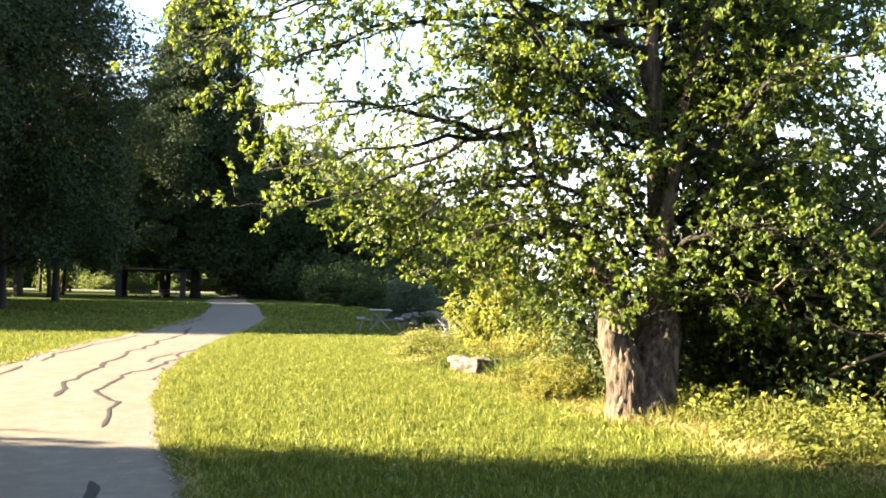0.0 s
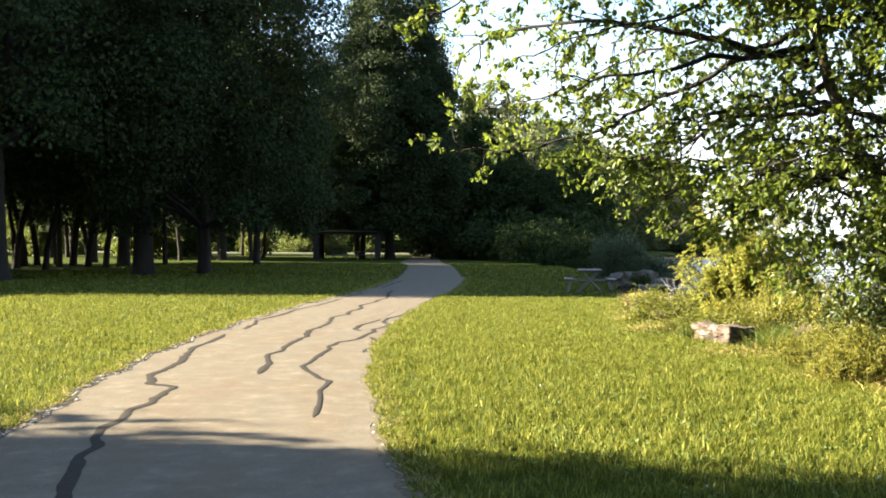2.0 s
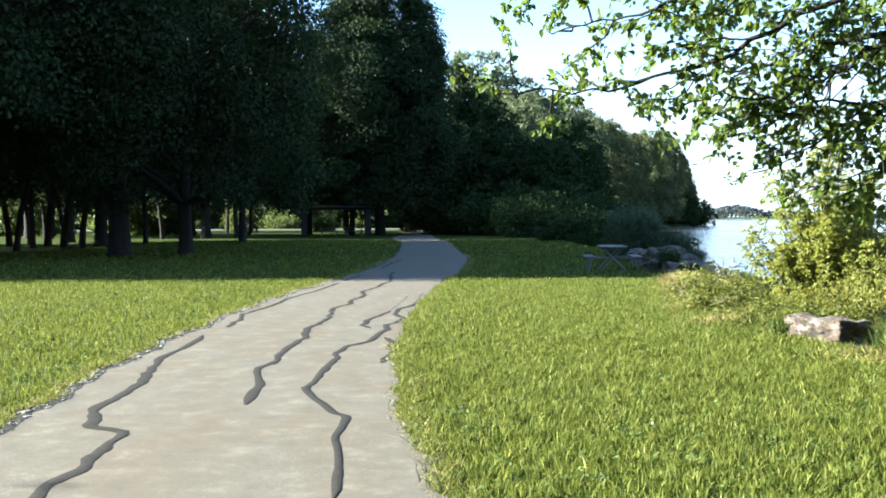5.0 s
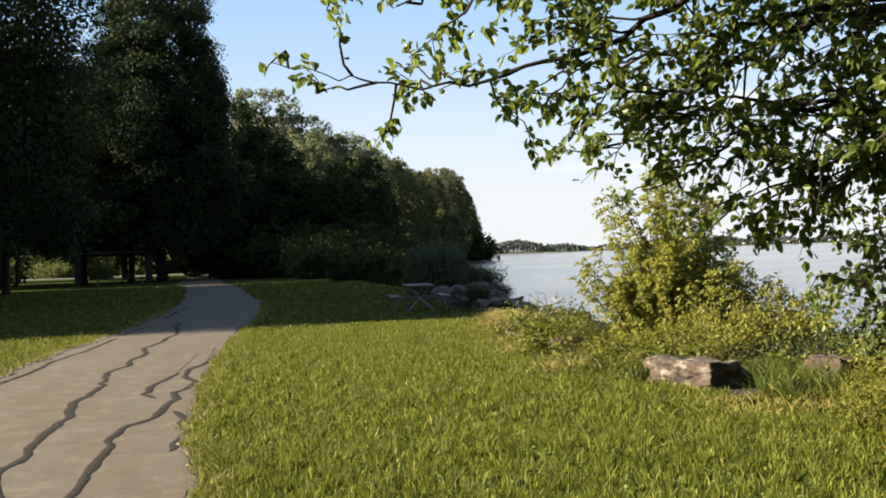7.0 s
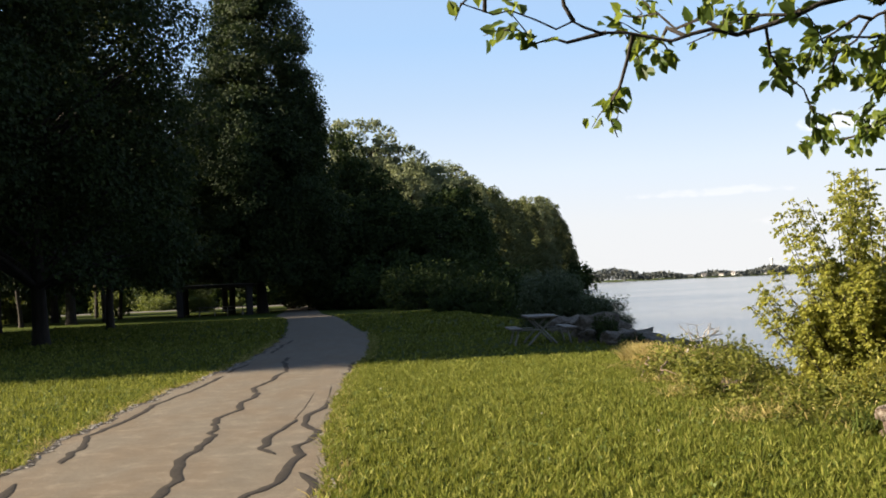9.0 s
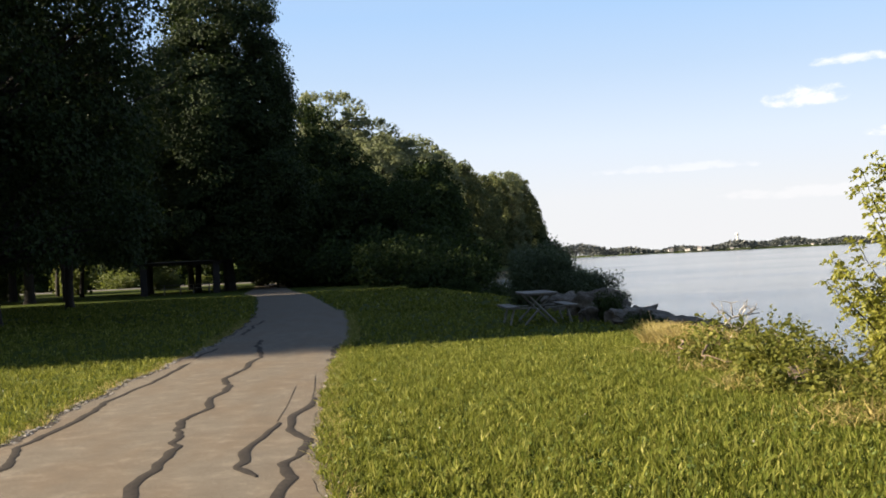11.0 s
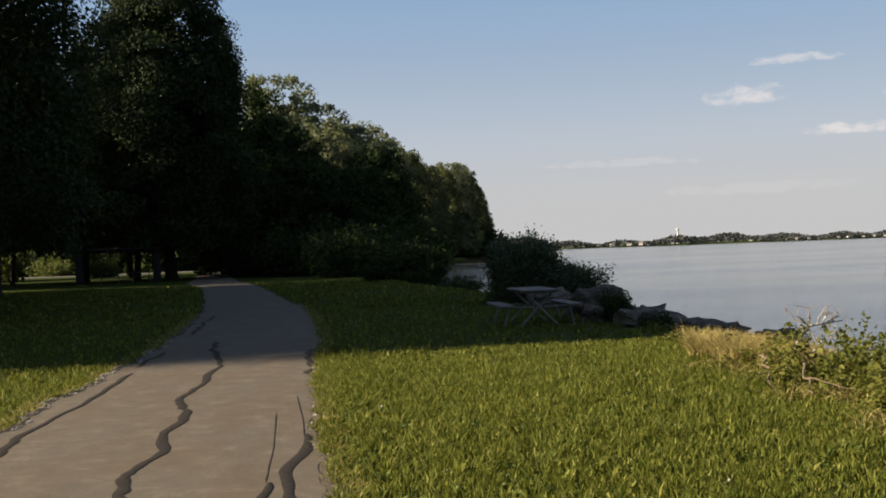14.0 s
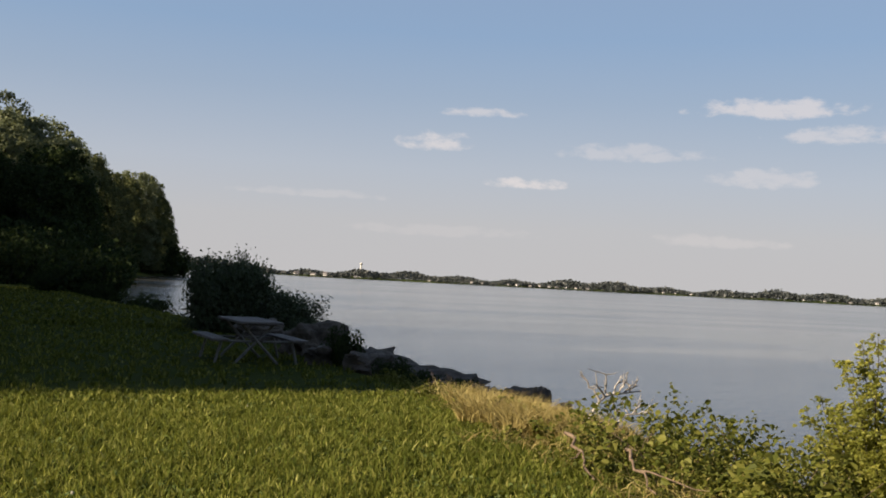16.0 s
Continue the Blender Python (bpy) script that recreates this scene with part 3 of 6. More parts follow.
# ---- the park road far behind ----
def build_road():
    xs = np.arange(-150, 16, 3.0)
    near = 150 + 0.02 * xs + 2 * np.sin(xs * 0.03)
    rows = []
    for u, dz in ((0, -0.05), (0.02, 0.12), (0.98, 0.12), (1, -0.05)):
        y = near + 5.0 * u
        rows.append(np.column_stack([xs, y, land_height(xs, y) + dz]))
    v = np.stack(rows, 1)
    n, k = v.shape[:2]
    i = (np.arange(n - 1)[:, None] * k + np.arange(k - 1)).reshape(-1, 1)
    r = new("road", mesh_of("road", v.reshape(-1, 3), i + np.array([[0, k, k + 1, 1]]), ROAD, True))
    tagged(r, "pale park road crossing beyond the trees", "road", kind="structure")


build_road()

# ---- trees ----
BROAD = ((0, 0.5), (0.1, 0.82), (0.3, 1.0), (0.55, 0.94), (0.78, 0.68), (0.92, 0.38), (1, 0.1))
NARROW = ((0, 0.62), (0.08, 0.9), (0.2, 1.0), (0.38, 0.94), (0.54, 0.8), (0.77, 0.58), (1, 0.3))
FULL = ((0, 0.8), (0.15, 0.98), (0.45, 1.0), (0.7, 0.92), (0.88, 0.76), (1, 0.46))
DOMED = ((0, 0.8), (0.15, 0.98), (0.45, 1.0), (0.7, 0.86), (0.88, 0.64), (1, 0.34))


def crowned_tree(name, label, seed, height, radius, bare, trunk, clumps, per_clump, leaf, material, bark, lean=0.3, category="tree", outline=BROAD, spray=0.2, sway=0.22):
    """A full-crowned tree: tapering trunk, limbs that reach into the crown, and a crown of many drooping leaf sprays with gaps.
    outline: the crown's half width at parts of its height; spray: the size of a spray, to the radius; sway: how uneven the outline is."""
    g = np.random.default_rng(seed)
    t = thing(name, label, category)
    where = np.linspace(0, 1, 60)
    half = np.interp(where, *zip(*outline))
    climb = np.interp(g.random(clumps), np.cumsum(half) / half.sum(), where)
    turn = 2 * np.pi * g.random(clumps)
    lump = np.array([noise.noise(Vector((math.cos(a) * 1.5, math.sin(a) * 1.5, h * height / radius * 0.9 + seed))) + 0.6 * noise.noise(Vector((math.cos(a) * 3.6, math.sin(a) * 3.6 + seed, h * height / radius * 2.2)))
                     for a, h in zip(turn, climb)])
    reach = radius * np.interp(climb, *zip(*outline)) * (1 + sway * 1.6 * lump) * (0.5 + 0.5 * g.random(clumps) ** 0.4)
    centres = np.stack([np.cos(turn) * reach, np.sin(turn) * reach, bare + (height - bare) * np.minimum(climb * (1 + 0.05 * g.normal(size=clumps)), 1.0)], -1)
    # limbs
    top = np.array([lean * g.normal(), lean * g.normal(), height * 0.86])
    u = np.concatenate([[0, 0.015, 0.03, 0.055], np.linspace(0.1, 1, 11)])
    even = wander((0, 0, -0.25), top, 12, height * 0.008, g)
    even[:, :2] *= np.clip(np.linspace(0, 1, 12)[:, None] * 3, 0, 1)
    stem = np.stack([np.interp(u, np.linspace(0, 1, 12), even[:, k]) for k in range(3)], -1)
    thick = trunk * (1 - u) ** 0.8 + 0.03
    thick[:4] *= (1.4, 1.25, 1.12, 1.04)
    limb_lines = []
    for c in centres[g.choice(clumps, min(44, clumps), replace=False)]:
        h = np.clip((c[2] - np.hypot(c[0], c[1]) * 0.55) / (height * 0.86), (bare + 0.3) / height, 0.9)
        a = np.array([np.interp(h, u, stem[:, k]) for k in range(3)])
        line = wander(a, c, 7, 0.09, g)
        line[1:-1, 2] += 0.35 * np.sin(np.linspace(0, np.pi, 7))[1:-1]
        r0 = np.interp(h, u, thick) * 0.5
        limb_lines.append((line, np.linspace(r0, 0.02, 7)))
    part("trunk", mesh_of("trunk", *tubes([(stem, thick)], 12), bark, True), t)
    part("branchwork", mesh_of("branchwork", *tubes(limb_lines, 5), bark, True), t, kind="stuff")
    # sprays: dense at the heart, thinning to drooping tips
    size = spray * radius * (0.5 + 0.8 * g.random(clumps))
    off = g.normal(size=(clumps, per_clump, 3))
    off /= np.linalg.norm(off, axis=2, keepdims=True)
    off *= (0.3 + 0.7 * g.random((clumps, per_clump, 1)) ** 0.5) * np.array([1, 1, 0.72])
    spots = centres[:, None] + off * size[:, None, None]
    outward = np.stack([np.cos(turn), np.sin(turn), np.zeros(clumps)], -1)[:, None]
    ahead = (off * outward).sum(2)
    spots[:, :, 2] -= size[:, None] * np.clip(ahead, 0, 1) ** 2 * 0.7
    facing = off * 1.1 + outward * 0.3 + np.array([0, 0, 0.35]) + g.normal(size=off.shape) * 0.34
    along = outward * 0.4 + off * 0.3 + g.normal(size=off.shape) * 0.6 + np.array([0, 0, -0.6])
    spots, facing, along = (q.reshape(-1, 3) for q in (spots, facing, along))
    keep = spots[:, 2] > bare * 0.7
    part("crown", mesh_of("crown", *leaves(spots[keep], along[keep], leaf * (0.7 + 0.6 * g.random(keep.sum())), 0.45, 0.1, g, False, facing[keep]), material), t)
    return t


def stand(ob, x, y, turn=0.0, scale=1.0, tall=1.0):
    return Matrix.Translation((x, y, float(land_height(np.array(x), np.array(y))))) @ Matrix.Rotation(radians(turn), 4, "Z") @ Matrix.Diagonal((scale, scale, scale * tall, 1))


def settle(ob, x, y, turn=0.0, scale=1.0, tall=1.0):
    ob.matrix_basis = stand(ob, x, y, turn, scale, tall)
    return ob


def repeat(ob, x, y, turn=0.0, scale=1.0, tall=1.0):
    keep = ob.scale.copy()
    m = stand(ob, x, y, turn, scale, tall)
    made = copy_thing(ob, Matrix.Identity(4))
    made.matrix_basis = m
    return made


# park trees on the shaded lawn
park_label = "tall broad park tree with shade-tinted drooping foliage"
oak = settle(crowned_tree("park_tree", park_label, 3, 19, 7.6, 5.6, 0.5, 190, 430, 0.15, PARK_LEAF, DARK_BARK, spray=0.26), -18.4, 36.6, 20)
elm = settle(crowned_tree("park_tree", "tall park tree with a thick trunk and shade-tinted crown", 11, 21, 7.4, 4.2, 0.44, 190, 430, 0.15, PARK_LEAF, DARK_BARK, spray=0.26), -15.6, 44.8, 140)
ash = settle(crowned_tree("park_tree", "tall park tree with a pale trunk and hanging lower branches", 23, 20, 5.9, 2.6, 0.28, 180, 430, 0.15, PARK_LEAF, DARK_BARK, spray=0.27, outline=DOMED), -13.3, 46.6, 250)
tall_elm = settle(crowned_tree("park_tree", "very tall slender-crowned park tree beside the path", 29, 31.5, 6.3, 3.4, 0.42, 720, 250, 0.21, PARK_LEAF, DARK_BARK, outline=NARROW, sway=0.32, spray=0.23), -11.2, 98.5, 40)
small_ash = settle(crowned_tree("park_tree", "park tree with a thin forked stem and low shade-tinted crown", 25, 14.5, 4.0, 3.4, 0.22, 240, 240, 0.17, PARK_LEAF, DARK_BARK, outline=DOMED), -16.2, 67.5, 40)
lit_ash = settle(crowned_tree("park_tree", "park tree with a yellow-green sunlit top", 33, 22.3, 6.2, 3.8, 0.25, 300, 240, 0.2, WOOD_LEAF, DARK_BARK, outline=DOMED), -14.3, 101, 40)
for ob in (oak, elm, ash, tall_elm, small_ash, lit_ash):
    tagged(ob, group="park trees on the lawn")
# the oak at (-28, 34.7) is unseen, added to set the lawn's shade edge
for src, x, y, turn, scale, tall in ((elm, -30.5, 50.5, 310, 0.9, 1.0), (oak, -28, 34.7, 75, 1.0, 1.0),
                                     (ash, -22.5, 60, 10, 1.2, 1.1), (elm, -24, 86, 95, 0.85, 1.1), (oak, -36, 66, 150, 0.95, 1.0), (ash, -17.5, 118, 200, 1.1, 0.9),
                                     (elm, -45, 46, 20, 0.95, 1.0), (ash, -29, 98, 300, 1.1, 1.2), (elm, -19.5, 106, 20, 0.9, 0.9), (elm, -30, 73, 60, 0.9, 1.0), (oak, -10.5, 117, 160, 0.75, 1.25)):
    repeat(src, x, y, turn, scale, tall)
# mostly unseen trees beyond the lawn's west edge, added for shade, with sun gaps
for k in (0, 2, 11):
    repeat((oak, elm, ash)[k % 3], -58 + 4 * math.sin(k * 2.1), 40 + 8.2 * k, 77 * k, 0.95, 1.0)
# unseen tall trees off to the left, added to shade table and boulders
for x, y, turn in ((-44, 32.3, 0), (-46, 38.6, 120)):
    repeat(tall_elm, x, y, turn)
for k in (2, 3, 6):
    repeat((elm, ash, oak)[k % 3], -41 + 3 * math.sin(k * 1.7), 74 + 9 * k, 41 * k, 0.85, 1.0)
# unseen tree behind the viewer shading the near lawn; copies added to fill gaps
maple = crowned_tree("shade_maple", "unseen dense round-crowned maple casting shade over the path", 29, 12.6, 7.6, 2.0, 0.45, 900, 60, 0.36, WOOD_LEAF, DARK_BARK)
tagged(maple, group="park trees on the lawn")
settle(maple, -15.6, -2.6, 30)
repeat(maple, -22.5, -3.4, 130, 1.0, 0.9)
repeat(maple, -17.5, -10.5, 220, 1.05, 1.0)
repeat(maple, -19.0, -1.6, 250, 0.92, 0.95)
repeat(maple, -12.0, -3.9, 80, 0.9, 0.8)
repeat(maple, -15.0, -0.1, 10, 0.68, 1.2)
repeat(maple, -20.5, -0.2, 170, 0.7, 1.45)
# unseen trees to the south, added to cut sky light on the shade
repeat(maple, -7.5, -19.0, 300, 1.0, 1.0)
repeat(maple, 9.0, -18.0, 15, 1.0, 1.0)
repeat(oak, -24, -17.0, 160, 1.0, 1.0)

# unseen maples to the west, added to close sunlit leaks in the shade
high_maple = crowned_tree("shade_maple", "unseen tall maple with a bare lower trunk, added to shade the lawn", 37, 18, 8.4, 4.6, 0.42, 520, 110, 0.3, WOOD_LEAF, DARK_BARK)
tagged(high_maple, group="park trees on the lawn")
settle(high_maple, -42, 38, 50)
for x, y, turn in ((-36, 36.2, 10), (-38, 46, 90)):
    repeat(high_maple, x, y, turn)

# thin-stemmed woodland left of the lawn
pole = crowned_tree("slender_tree", "slender woodland tree with a thin bare stem", 31, 15, 2.8, 5.0, 0.17, 150, 44, 0.24, GROVE_LEAF, DARK_BARK, 0.8)
tagged(pole, group="slender trees of the grove")
settle(pole, -26.8, 55.0)
for k, (x, y) in enumerate(((-24.4, 53.6), (-34.8, 62), (-32.4, 60), (-29.8, 61), (-28.7, 60), (-29.05, 62.4), (-25.6, 58), (-27, 63), (-24.9, 60.4), (-23.2, 59), (-22, 66), (-29.4, 66), (-28.5, 69), (-27, 84), (-33, 60), (-35, 67), (-31, 86), (-38, 88), (-22, 88), (-41, 62), (-34, 95), (-43, 98), (-25, 104), (-38, 110), (-50, 66), (-31, 118))):
    repeat(pole, x, y, 47 * k, 0.85 + 0.3 * ((k * 37) % 10) / 10, 1.0)

def leaf_shrub(name, label, seed, height, radius, stems, leaf, per_stem, material, category="shrub", spread=0.55, low=0.1, short=0.55, shoots=(), clump=0):
    """A shrub of many upright shoots from the ground, each with leaves along it."""
    g = np.random.default_rng(seed)
    t = thing(name, label, category)
    lines, spots, ways = [], [], []
    for k in range(stems):
        a = g.random() * 2 * np.pi
        r0, r1 = radius * spread * np.sqrt(g.random()), radius * np.sqrt(g.random())
        h = height * (1 - short * g.random()) * (1 - 0.6 * short * (r1 / radius) ** 2)
        base = np.array([r0 * np.cos(a), r0 * np.sin(a), -0.1])
        if k < len(shoots):
            base = np.array(shoots[k]) * np.array([0.35, 0.35, 0]) - np.array([0, 0, 0.1])
        tip = np.array(shoots[k]) if k < len(shoots) else np.array([r1 * np.cos(a + 0.4 * g.normal()), r1 * np.sin(a + 0.4 * g.normal()), h])
        line = wander(base, tip, 8, 0.035 * height / 2, g)
        lines.append((line, np.linspace(0.018, 0.004, 8)))
        s = low + (1 - low) * g.random(per_stem)
        p = np.stack([np.interp(s, np.linspace(0, 1, 8), line[:, i]) for i in range(3)], -1)
        w = g.normal(size=(per_stem, 3)) + np.array([0, 0, -0.15])
        if clump:
            m = max(2, per_stem // clump)
            which = g.integers(0, m, per_stem)
            at = (low + (1 - low) * g.random(m))[which]
            p = np.stack([np.interp(at, np.linspace(0, 1, 8), line[:, i]) for i in range(3)], -1)
            hang = (g.normal(size=(m, 3)) * 0.17 * radius)[which] * (1.05 - 0.5 * at)[:, None]
            spots.append(p + hang + g.normal(size=(per_stem, 3)) * np.array([0.05, 0.05, 0.065]))
            ways.append(w * 0.7 + np.array([0, 0, -0.5]) + hang)
            continue
        twig = 0.16 * radius * (1.1 - 0.55 * s)[:, None] * g.normal(size=(per_stem, 3))
        spots.append(p + twig)
        ways.append(w)
    part("brushwood", mesh_of("brushwood", *tubes(lines, 5), DARK_BARK, True), t, kind="stuff")
    spots, ways = np.concatenate(spots), np.concatenate(ways)
    keep = spots[:, 2] > 0.02
    spots, ways = spots[keep], ways[keep]
    part("foliage", mesh_of("foliage", *leaves(spots, ways, leaf * (0.6 + 0.8 * g.random(len(spots))), 0.34, 0.12, g, leaf < 0.1), material), t)
    return t


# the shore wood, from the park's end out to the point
wood = crowned_tree("woodland_tree", "dense woodland tree with shade-tinted green crown to the ground", 47, 17, 6.0, 0.8, 0.3, 300, 60, 0.4, WOOD_LEAF, DARK_BARK, outline=DOMED)
tagged(wood, group="trees of the shore wood")
wood.matrix_basis = stand(wood, -5.6, 120, 30, 0.8, 1.38)
poplar = crowned_tree("woodland_tree", "tall woodland tree with an open top, sunlight put into its pale leaves", 53, 20, 4.2, 2.0, 0.28, 260, 90, 0.3, LIT_POPLAR_LEAF, DARK_BARK, outline=FULL, spray=0.22, sway=0.22)
tagged(poplar, group="trees of the shore wood")
poplar.matrix_basis = stand(poplar, -3.2, 135, 0, 1.1, 1.01)
far_wood = crowned_tree("woodland_tree", "woodland tree across the cove, sun and haze put into its leaf colour", 59, 24, 6.0, 0.8, 0.3, 420, 60, 0.42, LIT_SHORE_LEAF, DARK_BARK, outline=DOMED, spray=0.2, sway=0.3)
tagged(far_wood, group="trees of the shore wood")
far_wood.matrix_basis = stand(far_wood, 16, 262, 30, 1.1, 0.95)
# kind, x, y, height of the top, breadth
SHORE_WOOD = ((poplar, 1.2, 137, 19.6, 1.0), (wood, -2.2, 119, 14.6, 0.9), (poplar, 2.2, 128, 16.2, 0.95), (poplar, 4.4, 138, 16.9, 0.95), (poplar, 7.6, 150, 18.6, 1.15), (poplar, 10.6, 162, 17.8, 1.1),
              (wood, -6.5, 112, 12.0, 0.75), (wood, 4.6, 103, 9.0, 0.6), (wood, 0.5, 106, 10.0, 0.7), (wood, -3.5, 107, 10.5, 0.66), (wood, 6.4, 118, 12.0, 0.7), (wood, 8.6, 136, 14.0, 0.8),
              (far_wood, 14.6, 180, 18.6, 0.8), (far_wood, 17.2, 192, 18.6, 0.75), (far_wood, 21.0, 222, 21.2, 0.9), (far_wood, 25.5, 246, 21.6, 0.85), (far_wood, 30.0, 266, 22.4, 0.9),
              (far_wood, 34.5, 280, 23.4, 0.9), (poplar, 39.0, 288, 25.0, 1.25), (far_wood, 42.5, 294, 25.0, 0.85), (far_wood, 46.5, 306, 24.2, 0.75), (far_wood, 49.8, 313, 19.6, 0.62), (far_wood, 52.6, 318, 15.0, 0.5), (far_wood, 55.0, 323, 9.0, 0.42),
              (far_wood, 13, 222, 20.0, 1.2), (far_wood, 17, 252, 22.0, 1.2), (far_wood, 22, 283, 23.0, 1.3), (far_wood, 11, 240, 22.0, 1.3), (wood, 2, 190, 24.0, 1.3), (far_wood, 27, 312, 24.0, 1.3))
dark_bush_far = leaf_shrub("shore_bush", "shade-tinted green shrub at the foot of the woods", 69, 3.2, 2.6, 36, 0.45, 40, WOOD_LEAF)
tagged(dark_bush_far, group="shrubs along the woods")
settle(dark_bush_far, 1.0, 112, 0, 1.5)
for k, (src, x, y, tall, scale) in enumerate(SHORE_WOOD):
    own = 20.4 if src is poplar else 24.6 if src is far_wood else 17.4
    repeat(src, x, y, 61 * k, scale, tall / own / scale)
for k in range(26):
    x = -140 + 5.6 * k
    repeat(wood if k % 3 else poplar, x, 176 + 9 * math.sin(k * 1.9), 83 * k, 1.0 + 0.15 * math.sin(k * 2.7), 1.05)
for k in range(30):
    repeat(dark_bush_far, -145 + 5.2 * k, 168 + 5 * math.sin(k * 2.3), 53 * k, 1.8 + 0.5 * math.sin(k * 1.1))
for k in range(18):
    repeat(wood, -165 + 9.8 * k, 196 + 6 * math.sin(k * 1.1), 29 * k, 1.3, 0.75 + 0.08 * math.sin(k))
# unseen woods behind the viewer and westward close the park and block sky light
for k in range(12):
    repeat(wood, -105 + 9.9 * k, -46 + 5 * math.sin(k * 1.7), 47 * k, 1.1, 1.15)
for k in range(11):
    repeat(wood, 34 + 6.0 * k - 20, -52 - 4.0 * k, 97 * k, 1.0, 1.1)
for x, y, scale in ((24, 279, 3.0), (30, 290, 3.2), (36, 297, 3.2), (42, 303, 3.0), (48, 310, 3.0), (54, 320, 2.6), (19, 262, 2.6), (15, 236, 2.6), (10, 206, 2.4), (6, 178, 2.4), (4, 150, 2.2)):
    repeat(dark_bush_far, x, y, 13 * x, scale)
for k in range(6):
    repeat(wood, -120 + 6.5 * k, 118 + 8 * math.sin(k * 2.1) - 0.15 * k, 31 * k, 0.8, 1.2)


# sunlit undergrowth beyond the road and low shrubs at the foot of the shore wood
young = leaf_shrub("undergrowth_bush", "yellow-green sunlit bush at the wood's edge", 61, 3.4, 2.6, 40, 0.30, 60, YOUNG_LEAF)
tagged(young, group="bushes at the wood edge")
settle(young, -22, 128, 0, 0.8)
for k in range(18):
    repeat(young, -112 + 6.3 * k + 2 * math.sin(k * 3.3), 158 + 6 * math.sin(k * 1.3), 41 * k, 0.8 + 0.25 * math.sin(k * 1.7), 1.0)
for k in range(15):
    repeat(young, -78 + 3.4 * k + 2 * math.sin(k * 2.7), 112 + 9 * math.sin(k * 1.9), 67 * k, 1.2 + 0.35 * math.sin(k * 2.1), 1.5)
dark_bush = leaf_shrub("shore_bush", "shade-tinted green shrub of the shore wood and bank", 67, 3.2, 2.6, 44, 0.26, 70, WOOD_LEAF)
tagged(dark_bush, group="shrubs along the cove")
settle(dark_bush, 5.6, 71, 0, 0.9)
for k, (x, y, s) in enumerate(((2.0, 84, 1.1), (-1.5, 94, 1.2), (4.0, 92, 1.3), (5.3, 100, 1.6), (-4.5, 101, 1.3), (0.5, 99, 1.7), (3.4, 108, 1.9), (7.6, 66, 0.45), (5.6, 68, 0.35), (3.4, 70, 0.35), (6.6, 78, 0.5), (6.8, 86, 0.7), (7.4, 95, 0.9), (8.6, 104, 1.1), (11.5, 118, 1.4), (9.5, 112, 1.7), (6.4, 29.6, 0.14), (7.0, 28.3, 0.13))):
    repeat(dark_bush, x, y, 70 * k, s)
repeat(dark_bush, 5.5, 31.4, 15, 0.14, 1.7)
# low bank scrub whose shadow is put into the dark leaf colour
for x, y, s in ((6.7, 28.9, 0.17), (7.2, 28.2, 0.16), (7.5, 27.4, 0.15), (6.6, 28.0, 0.15), (7.9, 26.9, 0.15), (8.1, 26.2, 0.13), (5.9, 30.0, 0.14), (6.3, 28.5, 0.13), (6.9, 27.6, 0.12), (6.0, 29.2, 0.11), (7.4, 26.8, 0.13), (7.8, 25.6, 0.12)):
    repeat(dark_bush, x, y, 40 * x, s)


